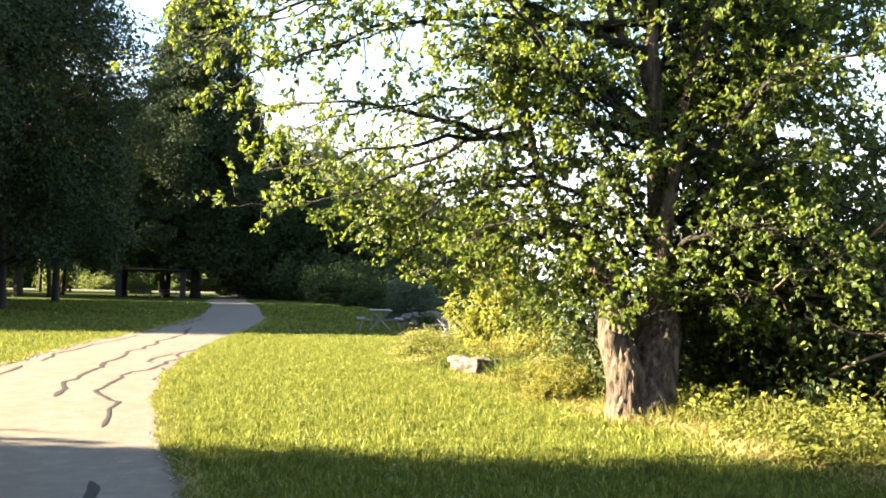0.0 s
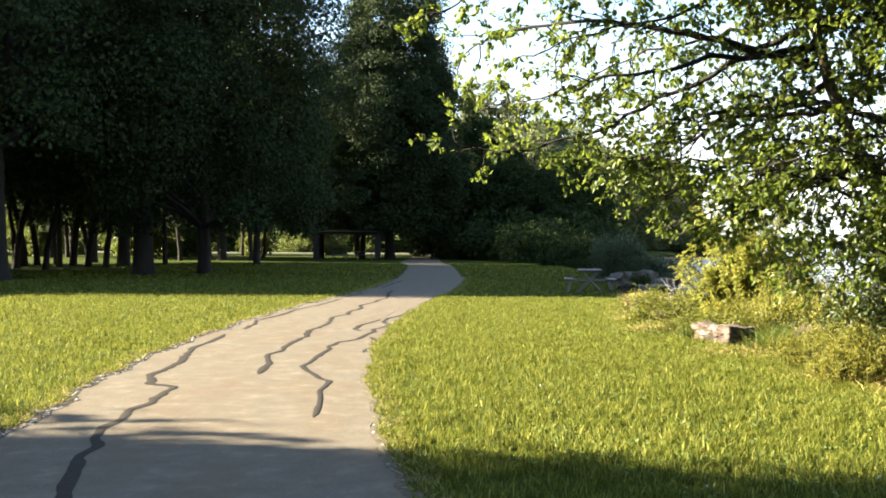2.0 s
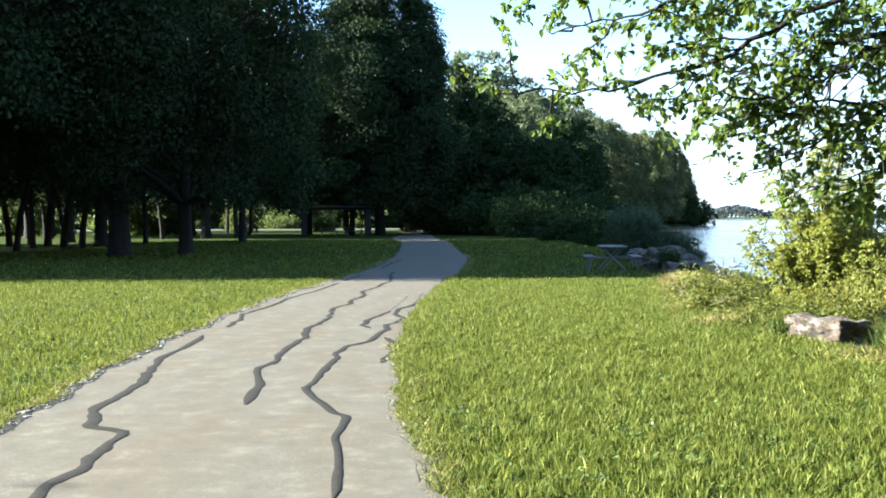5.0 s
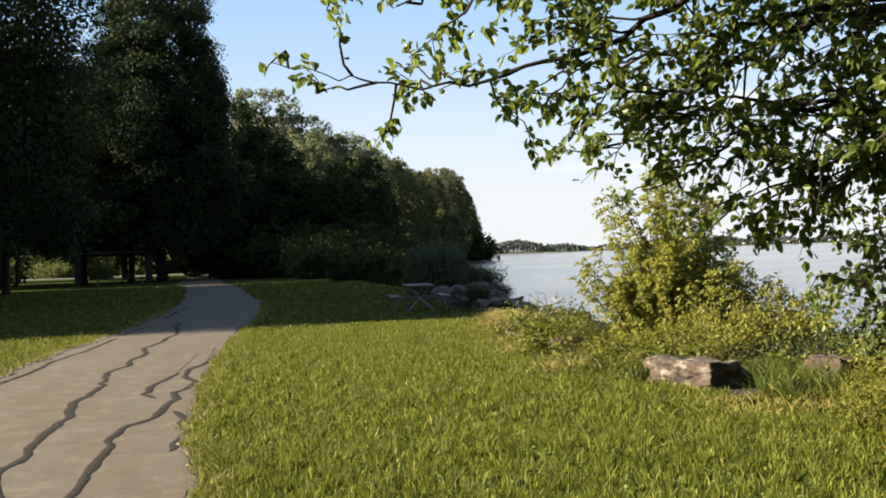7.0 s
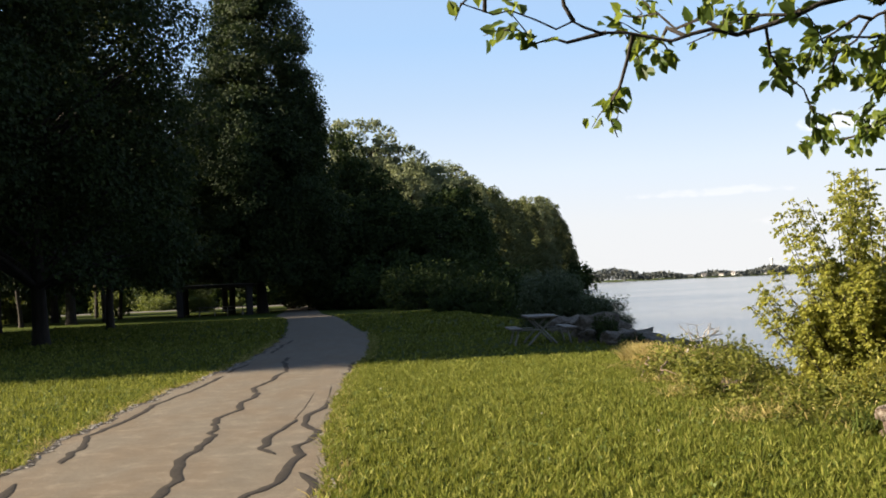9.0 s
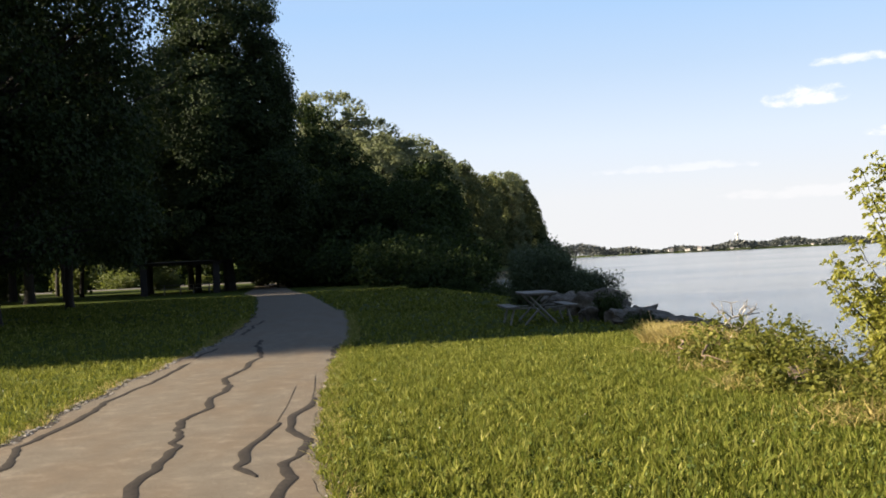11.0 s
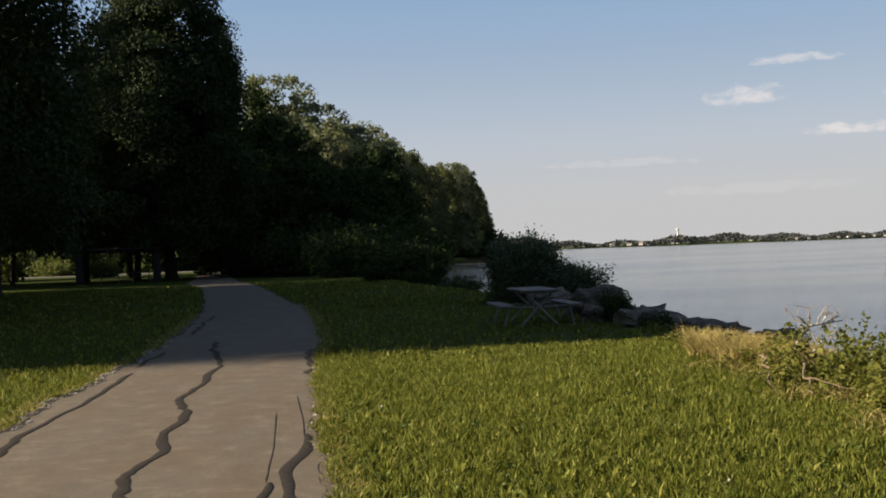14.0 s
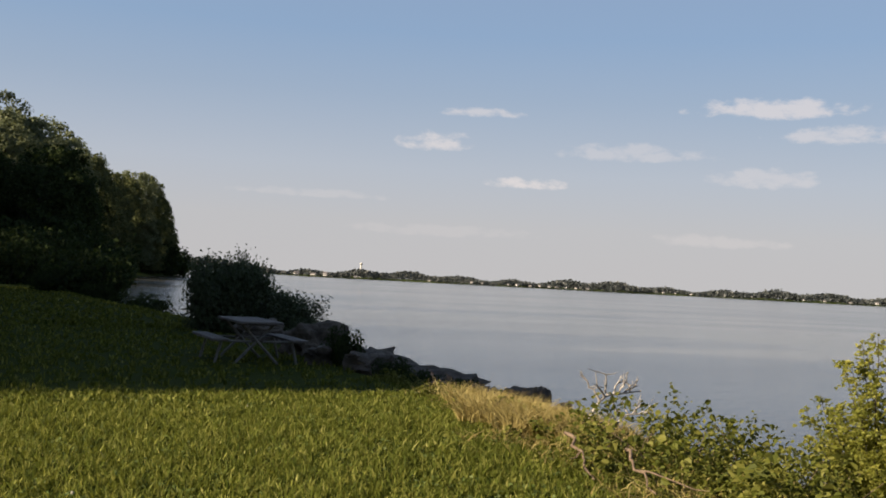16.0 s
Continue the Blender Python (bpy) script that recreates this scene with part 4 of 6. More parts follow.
# ---- the leaning multi-stemmed tree on the bank ----
def bank_tree():
    g = np.random.default_rng(5)
    t = thing("bank_tree", "old multi-stemmed lakeside tree with sunlit yellow-green leaves", "tree")
    base = np.array([6.15, 8.3, -0.05])
    boles = ((spline([(6.0, 7.62, -0.3), (6.0, 7.62, 0.0), (5.98, 7.66, 0.35), (5.92, 7.7, 0.7), (5.88, 7.9, 1.0), (5.92, 8.2, 1.5)], 70), (0.36, 0.29, 0.23, 0.2, 0.185, 0.16)),
             (spline([(6.26, 7.66, -0.3), (6.26, 7.66, 0.0), (6.33, 7.78, 0.35), (6.44, 7.98, 0.75), (6.54, 8.18, 1.05), (6.6, 8.45, 1.7)], 70), (0.37, 0.31, 0.27, 0.255, 0.245, 0.2)))
    bole_parts = []
    for line, radii in boles:
        v, f = tubes([(line - base, np.interp(line[:, 2], (-0.3, 0.0, 0.35, 0.7, 1.0, 1.6), radii))], 84)
        ridge = np.array([1 - 2.4 * abs(noise.noise(Vector((p[0] * 13, p[1] * 13, p[2] * 1.8)))) + 0.5 * noise.noise(Vector((p[0] * 34, p[1] * 34, p[2] * 7))) for p in v])
        axis = np.stack([np.interp(v[:, 2] + base[2], line[:, 2], line[:, i]) - base[i] for i in (0, 1)], -1)
        v[:, :2] += (v[:, :2] - axis) * (0.17 * (ridge - 0.45))[:, None]
        bole_parts.append((v, f))
    part("trunk", mesh_of("trunk", *joined(bole_parts), BARK, True), t)
    stub, r = spline([(5.92, 7.72, 0.5), (5.78, 7.68, 0.85), (5.7, 7.68, 1.05)], 6), np.array([0.17, 0.16, 0.15, 0.14, 0.13, 0.02])
    part("broken_stub", mesh_of("broken_stub", *tubes([(stub - base, r)], 10), BARK, True), t)
    stems = (
        (((6.4, 7.86, 0.5), (6.54, 8.18, 1.05), (6.6, 8.45, 1.7), (6.57, 8.45, 2.9), (6.52, 8.45, 4.1), (6.46, 8.45, 5.4), (6.6, 8.6, 8.2)), 0.24, 0.06),
        (((6.5, 8.45, 4.1), (6.25, 8.5, 4.6), (6.0, 8.6, 5.0), (5.6, 8.8, 6.6)), 0.11, 0.03),
        (((5.95, 7.7, 0.5), (5.88, 7.9, 1.0), (5.92, 8.2, 1.5), (5.65, 8.5, 1.97), (5.34, 8.7, 2.45), (5.06, 8.95, 3.4), (4.8, 9.0, 4.8), (4.5, 9.0, 7.0)), 0.19, 0.03),
        (((6.3, 8.3, 0.8), (6.5, 8.2, 1.6), (6.8, 8.2, 3.4), (7.2, 8.1, 5.2), (7.8, 8.0, 7.4)), 0.16, 0.04),
        (((6.45, 8.5, 3.5), (5.3, 8.9, 3.75), (4.2, 9.4, 3.4), (3.0, 9.7, 2.9), (2.2, 9.8, 2.62), (1.4, 9.8, 2.58), (0.64, 9.73, 2.72)), 0.055, 0.003),
        (((6.45, 8.5, 3.6), (5.5, 8.5, 4.3), (4.6, 8.7, 4.2), (3.4, 9.1, 4.0), (2.0, 9.4, 3.6)), 0.07, 0.008),
        (((5.3, 9.0, 2.3), (4.3, 9.8, 2.5), (3.6, 10.1, 2.5), (3.2, 10.2, 2.4)), 0.03, 0.005),
        (((5.2, 9.0, 3.0), (4.0, 9.4, 2.8), (3.2, 9.6, 2.5), (2.4, 9.7, 2.45)), 0.032, 0.005),
        (((5.0, 9.1, 3.6), (3.5, 9.3, 3.5), (2.3, 9.4, 3.2), (1.4, 9.5, 3.0)), 0.045, 0.006),
        (((6.5, 8.45, 5.0), (4.2, 8.6, 5.0), (2.3, 8.8, 4.5), (0.7, 8.8, 3.85)), 0.055, 0.008),
        (((5.4, 9.0, 2.2), (4.9, 10.0, 2.2), (4.3, 10.6, 1.9)), 0.035, 0.006),
        (((6.5, 8.45, 5.4), (4.0, 8.8, 5.7), (2.0, 9.0, 5.1), (0.6, 9.2, 4.5)), 0.05, 0.007),
        (((6.0, 8.6, 4.9), (3.6, 8.9, 4.9), (1.6, 9.2, 4.4)), 0.045, 0.007),
        (((5.6, 8.8, 6.2), (2.8, 8.4, 5.7), (0.8, 8.3, 5.0)), 0.045, 0.007),
        (((6.3, 8.5, 2.5), (5.0, 9.3, 3.1), (3.7, 9.9, 3.0), (3.0, 10.2, 2.75), (2.5, 10.3, 2.5)), 0.045, 0.006),
        (((6.5, 8.45, 4.6), (4.2, 8.5, 5.5), (1.8, 8.6, 5.1), (-0.2, 8.5, 4.1)), 0.07, 0.008),
        (((6.45, 8.5, 3.5), (5.2, 10.4, 4.2), (3.9, 11.4, 4.1), (2.5, 11.9, 3.6)), 0.07, 0.008),
        (((5.0, 9.1, 3.4), (3.4, 9.6, 4.0), (1.8, 10.3, 4.1), (1.0, 10.9, 3.7)), 0.05, 0.008),
        (((6.3, 8.3, 2.6), (5.5, 7.6, 3.6), (4.6, 7.2, 4.6), (3.5, 7.0, 5.2)), 0.06, 0.008),
        (((6.4, 8.5, 2.2), (7.6, 8.9, 3.0), (9.2, 9.2, 3.2), (10.4, 9.4, 2.7)), 0.08, 0.01),
        (((6.8, 8.2, 3.2), (8.0, 7.4, 4.3), (9.6, 6.8, 4.5)), 0.07, 0.01),
        (((7.0, 8.1, 4.4), (8.4, 8.8, 5.6), (10.0, 9.4, 5.8)), 0.07, 0.01),
        (((6.55, 8.5, 5.2), (5.4, 8.0, 6.6), (4.0, 7.8, 7.0)), 0.06, 0.01),
        (((6.6, 8.5, 5.4), (7.6, 9.6, 6.6), (8.4, 10.4, 7.0)), 0.06, 0.01),
        (((6.3, 8.4, 1.4), (7.3, 8.6, 1.9), (8.6, 8.9, 2.0), (9.8, 9.0, 1.6)), 0.06, 0.008),
        (((6.2, 8.4, 1.5), (5.6, 8.9, 1.9), (5.0, 9.6, 2.1), (4.5, 10.3, 1.9)), 0.045, 0.008),
        (((6.4, 8.3, 1.8), (7.0, 7.6, 2.2), (7.9, 7.1, 2.1), (8.8, 6.8, 1.7)), 0.05, 0.008),
        (((6.3, 8.5, 2.0), (6.4, 9.8, 2.6), (6.1, 11.0, 2.9), (5.9, 11.9, 2.7)), 0.055, 0.008),
        (((6.3, 8.3, 1.2), (5.9, 8.0, 1.5), (5.6, 7.8, 1.9)), 0.03, 0.006),
        (((5.7, 8.8, 1.5), (5.7, 10.4, 1.5), (5.4, 11.6, 1.15)), 0.03, 0.006),
        (((5.2, 8.9, 2.6), (4.2, 10.0, 2.4), (3.2, 10.4, 1.9)), 0.035, 0.006),
        (((5.05, 9.0, 3.2), (4.1, 10.6, 2.9), (3.2, 11.3, 2.3)), 0.035, 0.006),
        (((5.3, 8.8, 2.3), (4.7, 10.0, 2.0), (3.7, 10.6, 1.72)), 0.035, 0.006),
    )
    # upper limbs that fill the crown
    extra = []
    for k in range(24):
        h = 3.4 + 4.2 * g.random()
        a = (-0.1 + 1.2 * g.random()) * np.pi
        start = np.array([6.5 + 0.06 * (h - 4), 8.5, h])
        reach = (1.8 + 2.0 * g.random()) * (1.15 if np.cos(a) > 0 else 1.0)
        end = start + np.array([np.cos(a) * reach, np.sin(a) * reach * 0.8, 0.5 + 0.9 * g.random()])
        extra.append((tuple(map(tuple, (start, (start + end) / 2 + np.array([0, 0, 0.35]), end))), 0.05, 0.008))
    for x, y, z in ((9.4, 8.0, 3.4), (8.8, 9.8, 4.2), (9.8, 7.4, 2.4), (8.2, 7.2, 3.0), (8.6, 10.0, 2.4), (9.0, 8.6, 1.4), (7.6, 7.6, 1.3), (7.8, 9.6, 1.9), (10.4, 8.4, 5.2)):
        extra.append((((6.5, 8.4, z * 0.6 + 0.4), ((6.5 + x) / 2, (8.4 + y) / 2, z * 0.9 + 0.4), (x, y, z)), 0.04, 0.007))
    # side limbs over the water
    for k in range(34):
        z0 = 1.2 + 6.0 * g.random()
        end = np.array([7.4 + 3.4 * g.random(), 7.8 + 3.4 * g.random(), np.clip(z0 + 1.4 * g.normal(), 0.9, 8.2)])
        start = np.array([6.5, 8.4, z0])
        extra.append((tuple(map(tuple, (start, (start + end) / 2 + np.array([0, 0, 0.3]), end))), 0.04, 0.007))
    # leafy limbs on the sunny side
    for k in range(9):
        end = np.array([4.1 + 1.6 * g.random(), 7.7 + 1.6 * g.random(), 1.6 + 3.2 * g.random()])
        start = np.array([6.25, 8.4, end[2] * 0.75 + 0.2])
        extra.append((tuple(map(tuple, (start, (start + end) / 2 + np.array([0, 0, 0.25]), end))), 0.03, 0.006))
    # shoots round the foot of the stems
    for k in range(7):
        a, h = 2 * np.pi * g.random(), 1.1 + 1.3 * g.random()
        extra.append((((6.15 + 0.25 * np.cos(a), 8.35 + 0.25 * np.sin(a), 0.75), (6.15 + 0.45 * np.cos(a), 8.35 + 0.45 * np.sin(a), h * 0.8), (6.15 + 0.7 * np.cos(a), 8.35 + 0.7 * np.sin(a), h)), 0.018, 0.005))
    twig_lines, spots, ways = [], [], []
    for k, (pts, r0, r1) in enumerate(stems + tuple(extra)):
        line = spline(np.array(pts) - base, 8 + 5 * len(pts))
        stray = np.cumsum(g.normal(size=(len(line), 3)), axis=0) * (0.03 if r0 < 0.1 else 0.012)
        stray -= np.linspace(0, 1, len(line))[:, None] * stray[-1]
        line[1:-1] += stray[1:-1]
        radii = r1 + (r0 - r1) * (1 - np.linspace(0, 1, len(line))) ** 1.5
        part("stem" if r0 > 0.1 else "branch", mesh_of("branch", *tubes([(line, radii)], 9 if r0 > 0.1 else 6), BARK if r0 > 0.1 else DARK_BARK, True), t)
        seg = np.linalg.norm(np.diff(line, axis=0), axis=1)
        run = np.concatenate([[0], np.cumsum(seg)])
        start = 0.45 if r0 < 0.1 else 1.3
        s = start
        low_x, low_z = (-1.0, 0.0, 0.4, 0.55, 1.0, 1.5, 1.9, 2.2, 2.9, 3.2, 4.0, 4.6, 5.2, 5.6, 6.7, 7.2, 9.0), (4.2, 3.7, 3.4, 2.62, 2.46, 2.38, 2.34, 2.16, 2.04, 1.9, 1.5, 1.1, 0.85, 1.05, 1.0, 0.6, 0.3)
        while s < run[-1]:
            a = np.array([np.interp(s, run, line[:, i]) for i in range(3)])
            tip_ness = s / run[-1]
            ahead = np.array([np.interp(min(s + 0.2, run[-1]), run, line[:, i]) for i in range(3)]) - a + 1e-3
            ahead /= np.linalg.norm(ahead) + 1e-9
            out = ahead * 0.9 + g.normal(size=3) * 0.75 + np.array([0, 0, -0.12])
            out /= np.linalg.norm(out)
            length = (0.55 + 0.75 * g.random()) * (1.15 - 0.75 * tip_ness)
            twig = wander(a, a + out * length + np.array([0, 0, -0.12 * length]), 6, 0.035, g)
            ends = twig[-1] + base
            if ends[2] < np.interp(ends[0], low_x, low_z) - (0.2 if ends[1] > 9.9 else 0.02):
                s += 0.06
                continue
            twig_lines.append((twig, np.linspace(0.012, 0.003, 6)))
            for _ in range(3):
                j = g.integers(2, 6)
                o2 = out * 0.7 + g.normal(size=3) * 0.7
                small = wander(twig[j], twig[j] + o2 / np.linalg.norm(o2) * length * 0.5, 4, 0.02, g)
                end = small[-1] + base
                if end[2] < np.interp(end[0], low_x, low_z) - (0.2 if end[1] > 9.9 else 0) or (end[0] < 1.3 and end[2] < 3.2 and g.random() < 0.3) or (end[0] < 1.0 and end[2] < 4.6 and g.random() < 0.5):
                    continue
                twig_lines.append((small, np.linspace(0.005, 0.002, 4)))
                m = 11
                q = g.random(m) ** 0.7
                p = np.stack([np.interp(q, np.linspace(0, 1, 4), small[:, i]) for i in range(3)], -1)
                spots.append(p + g.normal(size=(m, 3)) * 0.025)
                ways.append(g.normal(size=(m, 3)) * 0.7 + o2 * 0.5 + np.array([0, 0, -0.55]))
            m = 8
            q = 0.25 + 0.75 * g.random(m)
            p = np.stack([np.interp(q, np.linspace(0, 1, 6), twig[:, i]) for i in range(3)], -1)
            spots.append(p)
            ways.append(g.normal(size=(m, 3)) * 0.7 + out * 0.5 + np.array([0, 0, -0.55]))
            s += (0.118 if pts[-1][0] < 4.2 else 0.07 if pts[-1][0] < 7.2 else 0.06) * (1 + g.random())
    part("brushwood", mesh_of("brushwood", *tubes(twig_lines, 3), DARK_BARK, True), t, kind="stuff")
    spots, ways = np.concatenate(spots), np.concatenate(ways)
    hang = spots + ways / np.linalg.norm(ways, axis=1, keepdims=True) * 0.07 + base
    ragged = 0.3 * np.sin(hang[:, 0] * 5.1 + hang[:, 1] * 3.3) + 0.15 * np.sin(hang[:, 0] * 13 + 1)
    keep = hang[:, 2] > np.interp(hang[:, 0], low_x, low_z) + np.where(hang[:, 1] > 9.9, -0.2, np.where(hang[:, 0] > 3.6, ragged + 0.15, 0))
    spots, ways = spots[keep], ways[keep]
    v, f = leaves(spots, ways, 0.071 * (0.6 + 0.7 * g.random(len(spots))), 0.33, 0.1, g, True, np.array([-0.1, -0.15, 0.6]) + 0.7 * g.normal(size=spots.shape))
    part("crown", mesh_of("crown", v, f, TREE_LEAF), t)
    t.matrix_basis = Matrix.Translation(base)
    return t


bank_tree()

# bush on the bank by the stone slab, and the thicket behind the old tree
def feather_bush(name, label, seed, tips, shoots, low_shoots, material):
    """A vase of upright shoots that bear drooping compound leaves, each of three pairs of leaflets and one at the tip."""
    g = np.random.default_rng(seed)
    t = thing(name, label, "bush")
    ends = [np.array(p) + j * np.array([0.16, 0.16, 0.1]) * g.normal(size=3) - np.array([0, 0, 0.12 * j]) for p in tips for j in range(3)]
    for k in range(shoots):
        a, r = 2 * np.pi * g.random(), np.sqrt(g.random())
        ends.append(np.array([0.12 + 0.85 * r * np.cos(a), 0.95 * r * np.sin(a), 2.2 - 0.5 * r * r - 0.7 * g.random()]))
    for k in range(low_shoots):
        a, r = 2 * np.pi * g.random(), 0.5 + 0.5 * g.random()
        ends.append(np.array([0.2 + 1.1 * r * np.cos(a), 1.15 * r * np.sin(a), 0.5 + 1.2 * g.random()]))
    lines, spots, ways, faces = [], [], [], []
    for end in ends:
        root = np.array([0.12 + 0.3 * end[0] + 0.1 * g.normal(), 0.3 * end[1] + 0.1 * g.normal(), -0.15])
        line = spline([root, root + (end - root) * np.array([0.35, 0.35, 0.5]), end], 10) + np.cumsum(g.normal(size=(10, 3)), axis=0) * 0.012
        lines.append((line, np.linspace(0.014, 0.003, 10)))
        count = int(26 + 28 * end[2])
        s = 0.1 + 0.9 * g.random(count) ** 0.8
        at = np.stack([np.interp(s, np.linspace(0, 1, 10), line[:, i]) for i in range(3)], -1)
        a = 2 * np.pi * g.random(count)
        out = np.stack([np.cos(a), np.sin(a), 0.1 + 0.4 * g.normal(size=count)], -1) + 1.1 * (end - root) / np.linalg.norm(end - root) * s[:, None] ** 2
        out /= np.linalg.norm(out, axis=1, keepdims=True)
        length = (0.09 + 0.12 * g.random(count)) * (1.15 - 0.4 * s)
        across = np.cross(out, np.array([0, 0, 1.0]))
        across /= np.linalg.norm(across, axis=1, keepdims=True) + 1e-9
        over = np.cross(across, out)
        for u, side in ((0.45, -1), (0.45, 1), (0.7, -1), (0.7, 1), (0.92, -1), (0.92, 1), (1.0, 0)):
            p = at + out * (length * u)[:, None] - np.array([0, 0, 1.0]) * (length * u * u * 0.7)[:, None]
            spots.append(p + 0.006 * g.normal(size=p.shape))
            ways.append(out * (0.5 if side else 1.0) + across * side * 0.8 - np.array([0, 0, 0.6]) + 0.35 * g.normal(size=p.shape))
            faces.append(over + np.array([-0.2, -0.2, 0.0]) + 0.5 * g.normal(size=p.shape))
    part("brushwood", mesh_of("brushwood", *tubes(lines, 5), DARK_BARK, True), t, kind="stuff")
    spots, ways, faces = np.concatenate(spots), np.concatenate(ways), np.concatenate(faces)
    keep = spots[:, 2] > 0.02
    part("foliage", mesh_of("foliage", *leaves(spots[keep], ways[keep], 0.03 + 0.036 * g.random(keep.sum()), 0.34, 0.1, g, False, faces[keep]), material), t)
    return t


bank_bush = feather_bush("bank_bush", "upright yellow-green bush with feathery shoots on the bank", 71,
                         ((-0.85, 0.0, 2.55), (-0.55, 0.1, 2.65), (-0.2, 0.1, 2.95), (0.12, -0.1, 2.9), (0.5, -0.2, 2.6), (0.68, 0.1, 2.5), (-1.0, 0.1, 1.8), (-1.12, 0.2, 1.55), (-0.9, -0.2, 1.25), (1.0, 0.1, 1.95), (-0.35, -0.4, 2.7), (0.3, 0.3, 2.75)),
                         54, 60, BUSH_LEAF)
settle(bank_bush, 6.12, 18.2, 0, 1.03, 1.02)
repeat(bank_bush, 7.25, 20.8, 120, 0.8, 0.95)
repeat(bank_bush, 7.05, 17.7, 200, 0.74, 0.9)
repeat(bank_bush, 7.75, 16.9, 290, 0.62, 0.8)
side_bush = leaf_shrub("bank_bush", "lower spreading green bush beside the tall one", 73, 1.7, 1.5, 64, 0.062, 240, OLIVE_LEAF, "bush", 0.7, 0.0, 0.55, (), 14)
settle(side_bush, 7.3, 17.2)
for k, (x, y, sc) in enumerate(((5.8, 16.9, 0.45), (6.4, 16.2, 0.7), (5.6, 18.3, 0.3), (7.4, 15.8, 0.8), (5.6, 15.9, 0.42), (7.2, 20.2, 0.4), (6.2, 21.2, 0.2), (6.4, 22.7, 0.2), (5.5, 19.9, 0.15), (7.0, 14.6, 0.4),
                                (5.3, 16.6, 0.25), (6.5, 12.0, 0.5), (5.5, 11.0, 0.34), (6.0, 10.4, 0.42), (7.2, 13.6, 0.55), (5.5, 9.6, 0.34))):
    repeat(side_bush, x, y, 57 * k, sc, 1.0 + 0.2 * math.sin(k))
thicket = leaf_shrub("thicket", "tangled thicket with the old tree's shade put into its leaf colour", 79, 2.4, 1.8, 70, 0.09, 190, SHADE_LEAF, "bush", 0.8, 0.02)
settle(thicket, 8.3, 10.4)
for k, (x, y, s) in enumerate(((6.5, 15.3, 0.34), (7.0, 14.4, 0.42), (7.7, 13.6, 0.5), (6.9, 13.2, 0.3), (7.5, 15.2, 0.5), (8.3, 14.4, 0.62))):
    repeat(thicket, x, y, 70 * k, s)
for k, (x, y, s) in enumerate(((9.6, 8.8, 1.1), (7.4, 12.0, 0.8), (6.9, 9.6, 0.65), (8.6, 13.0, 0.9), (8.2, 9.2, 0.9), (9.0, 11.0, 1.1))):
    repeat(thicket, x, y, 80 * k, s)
tall_thicket = leaf_shrub("thicket", "tall thicket overhanging the water behind the old tree, leaves tinted for shade", 81, 5.4, 2.2, 90, 0.09, 260, SHADE_LEAF, "bush", 0.8, 0.02)
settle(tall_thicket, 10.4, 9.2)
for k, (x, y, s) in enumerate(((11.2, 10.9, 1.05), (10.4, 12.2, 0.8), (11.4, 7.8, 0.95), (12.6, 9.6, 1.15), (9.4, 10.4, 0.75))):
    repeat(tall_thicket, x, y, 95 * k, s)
willow = leaf_shrub("willow_bush", "grey-green willow bush behind the picnic table", 83, 2.3, 1.55, 120, 0.085, 300, WILLOW_LEAF, "bush", 0.75, 0.02, 0.45)
settle(willow, 5.55, 40.4, 0, 0.66, 1.42)
repeat(willow, 6.5, 39.9, 120, 0.72, 0.85)
repeat(willow, 7.1, 39.2, 40, 0.5, 0.8)

# ---- stones ----
def boulder(name, label, seed, size, material, category="boulder", sharp=0.35, levels=4, round_by=0.14, strata=0.0):
    """A rough stone: a box (or, with round_by of 0.3 and more, a ball) whose faces are broken up by noise."""
    bm = bmesh.new()
    if round_by < 0.3:
        bmesh.ops.create_cube(bm, size=1.0)
        bmesh.ops.bevel(bm, geom=bm.edges[:], offset=round_by, segments=2, affect="EDGES", profile=0.6)
        bmesh.ops.subdivide_edges(bm, edges=bm.edges[:], cuts=levels, use_grid_fill=True)
    else:
        bmesh.ops.create_icosphere(bm, subdivisions=4, radius=0.56)
    for vert in bm.verts:
        p = vert.co.copy()
        chip = abs(noise.noise(p * 2.6 + Vector((seed, seed, 0)))) * 0.35
        n = noise.noise(p * 1.6 + Vector((seed * 3.1, 0, 0))) * 0.5 + noise.noise(p * 4.3 + Vector((0, seed, 0))) * 0.2 + noise.noise(p * 11 + Vector((0, 0, seed))) * 0.08 - chip
        vert.co = p * (1 + sharp * n)
        if strata:
            layer = math.floor((p.z + 0.15 * noise.noise(p * 2.2)) * 6)
            ledge = noise.noise(Vector((layer * 1.7, p.x * 2.4 + seed, p.y * 2.4)))
            vert.co.x *= 1 + strata * ledge
            vert.co.y *= 1 + strata * 0.6 * ledge
            vert.co.z += strata * 0.5 * noise.noise(Vector((p.x * 3.1, p.y * 3.1, seed)))
        vert.co = Vector((vert.co.x * size[0], vert.co.y * size[1], (vert.co.z + 0.32) * size[2]))
    bmesh.ops.triangulate(bm, faces=bm.faces[:])
    ob = new(name, bm_mesh(name, bm, material, False))
    return tagged(ob, label, category)


def lay(ob, x, y, turn=0, sink=0.05, tilt=0):
    z = float(land_height(np.array(x), np.array(y))) - sink
    ob.matrix_basis = Matrix.Translation((x, y, z)) @ Matrix.Rotation(radians(turn), 4, "Z") @ Matrix.Rotation(radians(tilt), 4, "X")
    return ob


